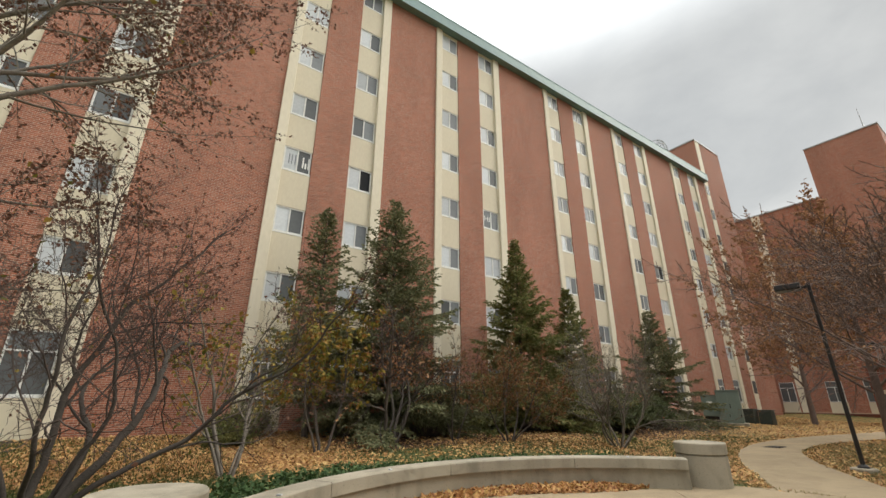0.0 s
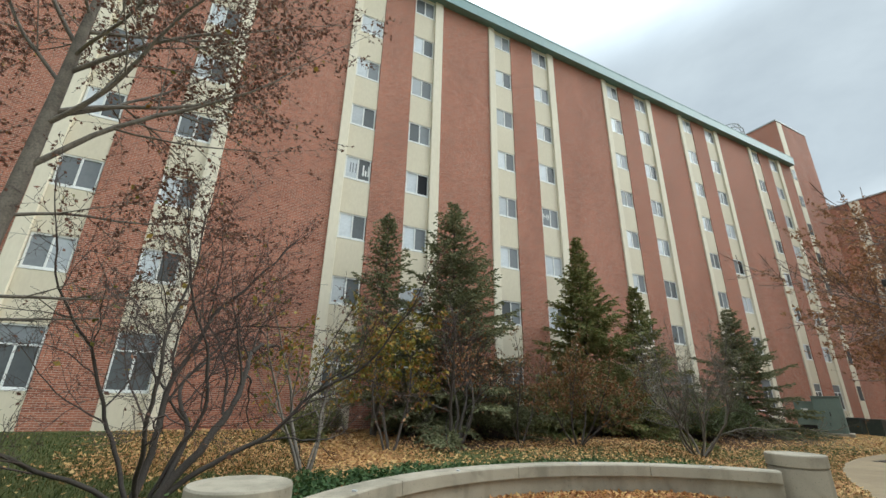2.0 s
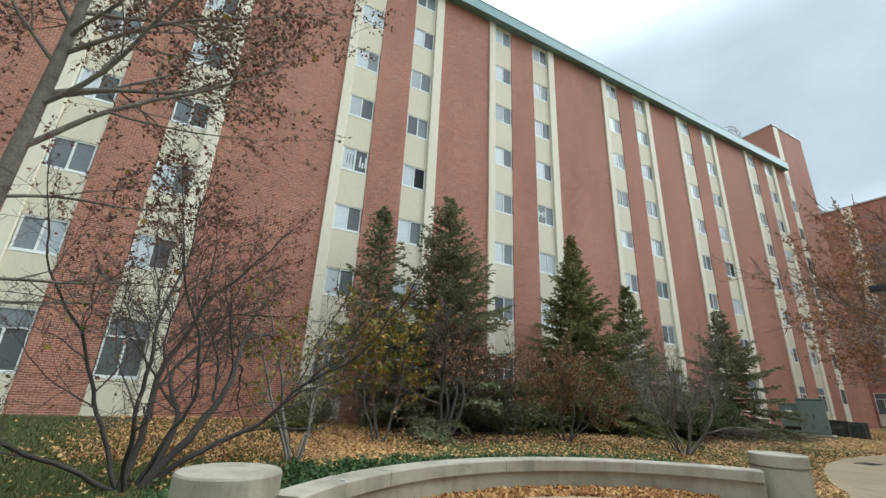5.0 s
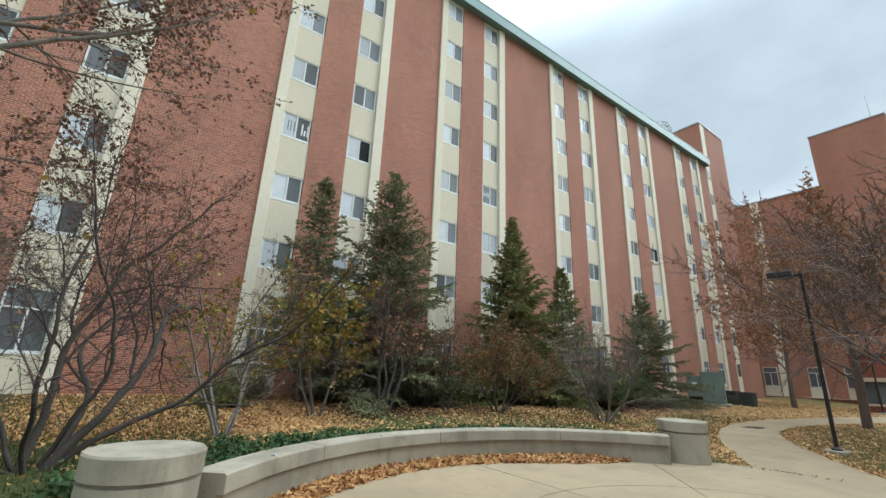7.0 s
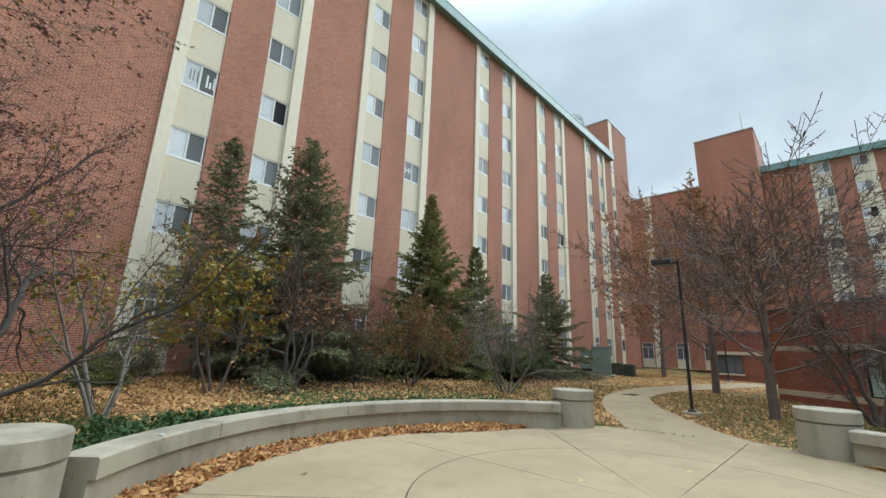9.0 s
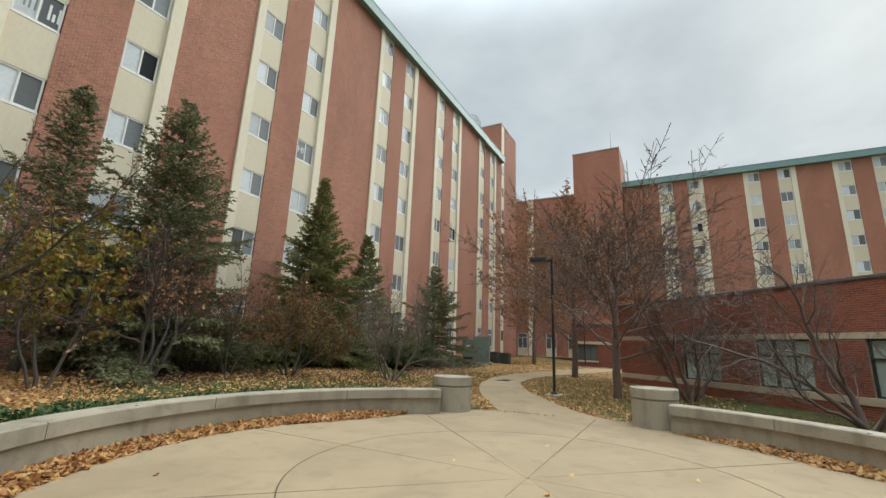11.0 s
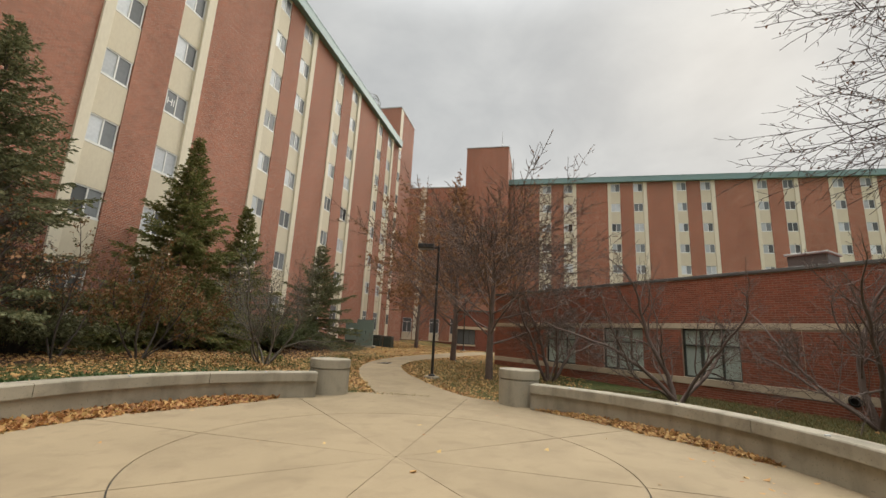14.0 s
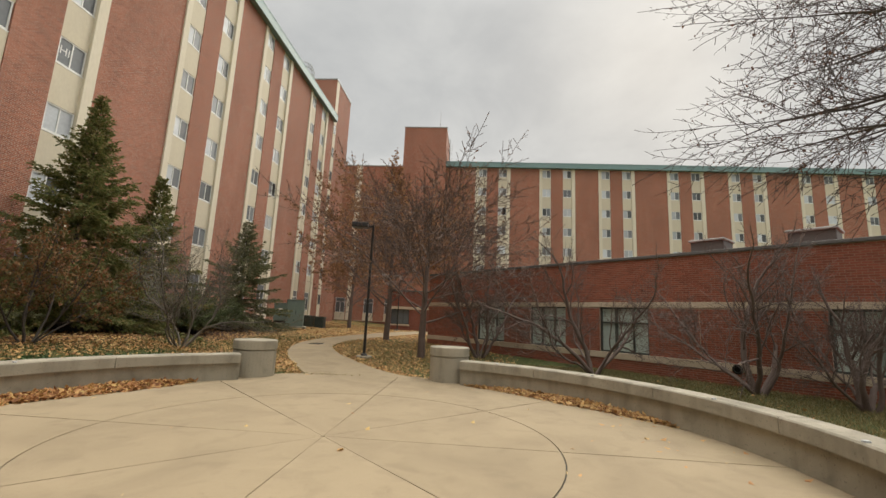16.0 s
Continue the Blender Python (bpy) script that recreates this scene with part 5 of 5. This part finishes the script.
M_GRASS = leaf_material("grass_blade", [(0.035, 0.05, 0.012), (0.06, 0.078, 0.02), (0.09, 0.105, 0.03), (0.16, 0.14, 0.055)])
M_GRASS_DRY = leaf_material("straw_grass_blade", [(0.13, 0.115, 0.045), (0.20, 0.17, 0.07), (0.27, 0.215, 0.10), (0.33, 0.26, 0.13)])
grass(52000, 77, ((-9, 2, 5, 16), (-9, 2, 5, 16), (4, 24, 6, 13)), M_GRASS, "short deep-green lawn grass")
grass(66000, 78, ((4, 16, -11, -2), (4, 16, -11, -2), (11, 24, -1, 8)), M_GRASS_DRY, "short straw-coloured autumn lawn grass")


# ---- site furniture ----
def street_lamp(x, y, heading, height=5.0):
    z = ground_z(x, y)
    t = thing("street_lamp", Matrix.Translation((x, y, z)) @ Matrix.Rotation(heading, 4, "Z"), "dark bronze pole lamp with a flat box head", "lamp", "path lamps")
    part("footing", lathe([(0.28, -0.2), (0.28, 0.06), (0.26, 0.09), (0.0, 0.095)], 20, False), M_CONCRETE, t, "round concrete footing")
    part("base_cover", lathe([(0.13, 0.08), (0.12, 0.13), (0.075, 0.17)], 16), M_DARKMETAL, t)
    part("pole", lathe([(0.052, 0.1), (0.045, height)], 12), M_DARKMETAL, t)
    part("arm", boxed(0.04, 0.22, -0.03, 0.03, height - 0.14, height - 0.06, bevel=0.01), M_DARKMETAL, t)
    bm = boxed(0.18, 0.80, -0.2, 0.2, height - 0.16, height + 0.02, bevel=0.03)
    head = part("lamp_head", bm, M_DARKMETAL, t, "flat box lamp head")
    part("lens", boxed(0.24, 0.74, -0.15, 0.15, height - 0.175, height - 0.155), M_HALF, head, "clear lens")


street_lamp(15.7, 3.75, radians(100))
street_lamp(37.7, 6.4, radians(100))


def utility_box():
    x, y = 31.6, 13.25
    t = thing("utility_box", Matrix.Translation((x, y, ground_z(x, y))) @ Matrix.Rotation(radians(20), 4, "Z"), "large green steel transformer cabinet on a concrete pad", "utility box")
    part("pad", boxed(-1.0, 0.9, -0.9, 1.65, -0.3, 0.08, bevel=0.02), M_CONCRETE, t, "concrete pad")
    part("cabinet", boxed(-0.75, 0.65, -0.68, 0.58, 0.08, 1.98, bevel=0.03), M_GREENBOX, t)
    part("lid", boxed(-0.79, 0.69, -0.72, 0.60, 1.98, 2.04, bevel=0.02), M_GREENBOX, t)
    part("compartment", boxed(-0.55, 0.5, 0.58, 1.45, 0.45, 1.72, bevel=0.03), M_GREENBOX, t, "lower side compartment")
    part("plinth", boxed(-0.50, 0.45, 0.60, 1.40, 0.08, 0.45), M_DARKMETAL, t, "dark recessed plinth")
    part("compartment_lid", boxed(-0.58, 0.53, 0.61, 1.48, 1.72, 1.76, bevel=0.015), M_GREENBOX, t)
    for y0, y1 in ((-0.62, -0.06), (-0.03, 0.53)):
        door = part("door", boxed(-0.775, -0.75, y0, y1, 0.2, 1.88, bevel=0.008), M_GREENBOX, t)
        part("hinge", boxed(-0.79, -0.775, y0 + 0.01, y0 + 0.04, 0.45, 0.6), M_DARKMETAL, door)
    part("handle", boxed(-0.81, -0.775, -0.13, -0.09, 0.95, 1.2, bevel=0.008), M_DARKMETAL, t)
    part("warning_plate", boxed(-0.58, -0.555, 0.85, 1.15, 1.15, 1.35), M_WHITE, t, "small pale warning plate")


utility_box()


def bin_box(x, y):
    t = thing("storage_bin", Matrix.Translation((x, y, ground_z(x, y))), "dark green lidded bin beside the utility box", "bin", "dark bins")
    part("body", boxed(-0.36, 0.36, -0.36, 0.36, 0, 0.82, bevel=0.03), M_DARKFRAME, t)
    part("lid", boxed(-0.40, 0.40, -0.40, 0.40, 0.82, 0.90, bevel=0.03), M_DARKFRAME, t)


bin_box(34.2, 13.15)
bin_box(34.7, 12.35)


def hand_rail():
    t = thing("hand_rail", Matrix.Translation((0, 0, ground_z(28, 15.4))), "pale steel hand rail by the hall's side door", "railing")
    for x in (26.6, 28.3, 30.0):
        part("post", lathe([(0.025, 0), (0.025, 1.0)], 8), M_WHITE, t, "", Matrix.Translation((x, 15.4, 0)))
    for z in (0.5, 1.0):
        bm = bmesh.new()
        tube(bm, [(26.6, 15.4, z), (30.0, 15.4, z)], [0.022, 0.022], 8)
        part("rail", bm, M_WHITE, t)
    part("landing", boxed(26.2, 30.3, 15.5, 16.9, -0.1, 0.25, bevel=0.02), M_CONCRETE, t, "low concrete landing")


hand_rail()


def roof_cage():
    t = thing("roof_hatch_rail", Matrix.Translation((39.1, 18.0, 24.45)), "round domed steel guard cage of a roof hatch", "railing")
    for r, z in ((1.0, 0.6), (1.0, 1.2), (0.98, 1.8), (0.72, 2.4)):
        bm = bmesh.new()
        tube(bm, [(r * math.cos(a), r * math.sin(a), z) for a in np.linspace(0, 2 * math.pi, 21)], [0.035] * 21, 5)
        part("rail", bm, M_COPING, t)
    for k in range(10):
        a = 2 * math.pi * k / 10
        bm = bmesh.new()
        tube(bm, [(r * math.cos(a), r * math.sin(a), z) for r, z in ((1.0, 0.0), (1.0, 1.2), (0.98, 1.8), (0.72, 2.4), (0.3, 2.65))], [0.032] * 5, 5)
        part("post", bm, M_COPING, t)


roof_cage()


def roof_unit(u, w):
    m = LOW_M @ Matrix.Translation((u, -3.2, LTOP - 0.3))
    t = thing("roof_unit", m, "low dark sheet-metal ventilation unit on the flat roof", "ventilator", "roof units")
    part("housing", boxed(-w / 2, w / 2, -0.5, 0.5, 0, 1.12, bevel=0.02), M_DARKCOPING, t)
    part("hood", boxed(-w / 2 - 0.06, w / 2 + 0.06, -0.58, 0.58, 1.12, 1.20, bevel=0.02), M_COPING, t, "pale metal hood")


roof_unit(2.6, 1.1)
roof_unit(-0.4, 1.2)

grate = thing("drain_grate", Matrix.Translation((20.3, 7.2, max(ground_z(20.3, 7.2), 0) + 0.037)), "dark iron drain grate in the path", "grate")
part("rim", lattice([-0.45, -0.40, 0.40, 0.45], [-0.3, -0.25, 0.25, 0.3], {(1, 1)}, 0, 0.012), M_DARKMETAL, grate, "", Matrix.Rotation(radians(-90), 4, "X"))
for k in range(8):
    part("bar", boxed(-0.40 + 0.1 * k + 0.02, -0.40 + 0.1 * k + 0.08, -0.25, 0.25, 0, 0.008), M_DARKMETAL, grate)

vent = thing("wall_vent", LOW_M @ Matrix.Translation((1.06, 0.035, 0.5)) @ Matrix.Rotation(radians(-90), 4, "X"), "round dark vent pipe in the low hall's sill band", "vent")
part("flange", lathe([(0.14, 0), (0.14, 0.02), (0.10, 0.03)], 20), M_DARKMETAL, vent)
part("pipe", lathe([(0.10, 0.02), (0.10, 0.12), (0.08, 0.12), (0.08, 0.03)], 20), M_DARKMETAL, vent)


def canopy():
    t = thing("entrance_canopy", Matrix.Translation((53.6, 19.2, 0)), "small flat beige entrance canopy beside the stair tower", "canopy")
    part("slab", boxed(-1.5, 1.2, -1.0, 1.5, 3.7, 4.9, bevel=0.02), M_FIN, t)
    part("soffit", boxed(-1.4, 1.1, -0.9, 1.5, 3.64, 3.7), M_DARKCOPING, t)
    part("wall", boxed(-1.6, 7.8, 1.5, 6.0, 0.0, 5.6), M_BRICK, t, "brick entrance wall")
    part("door", boxed(-1.0, 0.8, 1.44, 1.5, 0.2, 2.9), M_DARKFRAME, t, "dark glazed entrance door")


canopy()


# ---- signs in two windows ----
def window_sign():
    sign = thing("window_sign", Matrix.Translation((3.40, 17.075, 11.2)), "white paper letters stuck inside a window", "sign")
    for x, z, h in ((0.10, 0.30, 0.5), (0.22, 0.30, 0.5), (0.36, 0.30, 0.5), (0.48, 0.30, 0.5)):
        part("bar", boxed(x, x + 0.05, 0, 0.003, z, z + h), M_HALF, sign, "grey letter bar")
    for x, z, h in ((0.70, 0.25, 0.55), (0.82, 0.25, 0.28), (0.95, 0.25, 0.55)):
        part("bar", boxed(x, x + 0.07, 0, 0.003, z, z + h), M_WHITE, sign, "white letter bar")
    greet = thing("window_letters", Matrix.Translation((14.69, 17.076, 11.62)), "white letters in a window", "sign")
    cu = bpy.data.curves.new("letters", "FONT")
    cu.body, cu.size, cu.extrude = "HI", 0.48, 0.002
    cu.materials.append(M_WHITE)
    text = new("letters", cu)
    text.parent = greet
    text.matrix_local = Matrix.Rotation(radians(90), 4, "X")


window_sign()


hall_bricks()
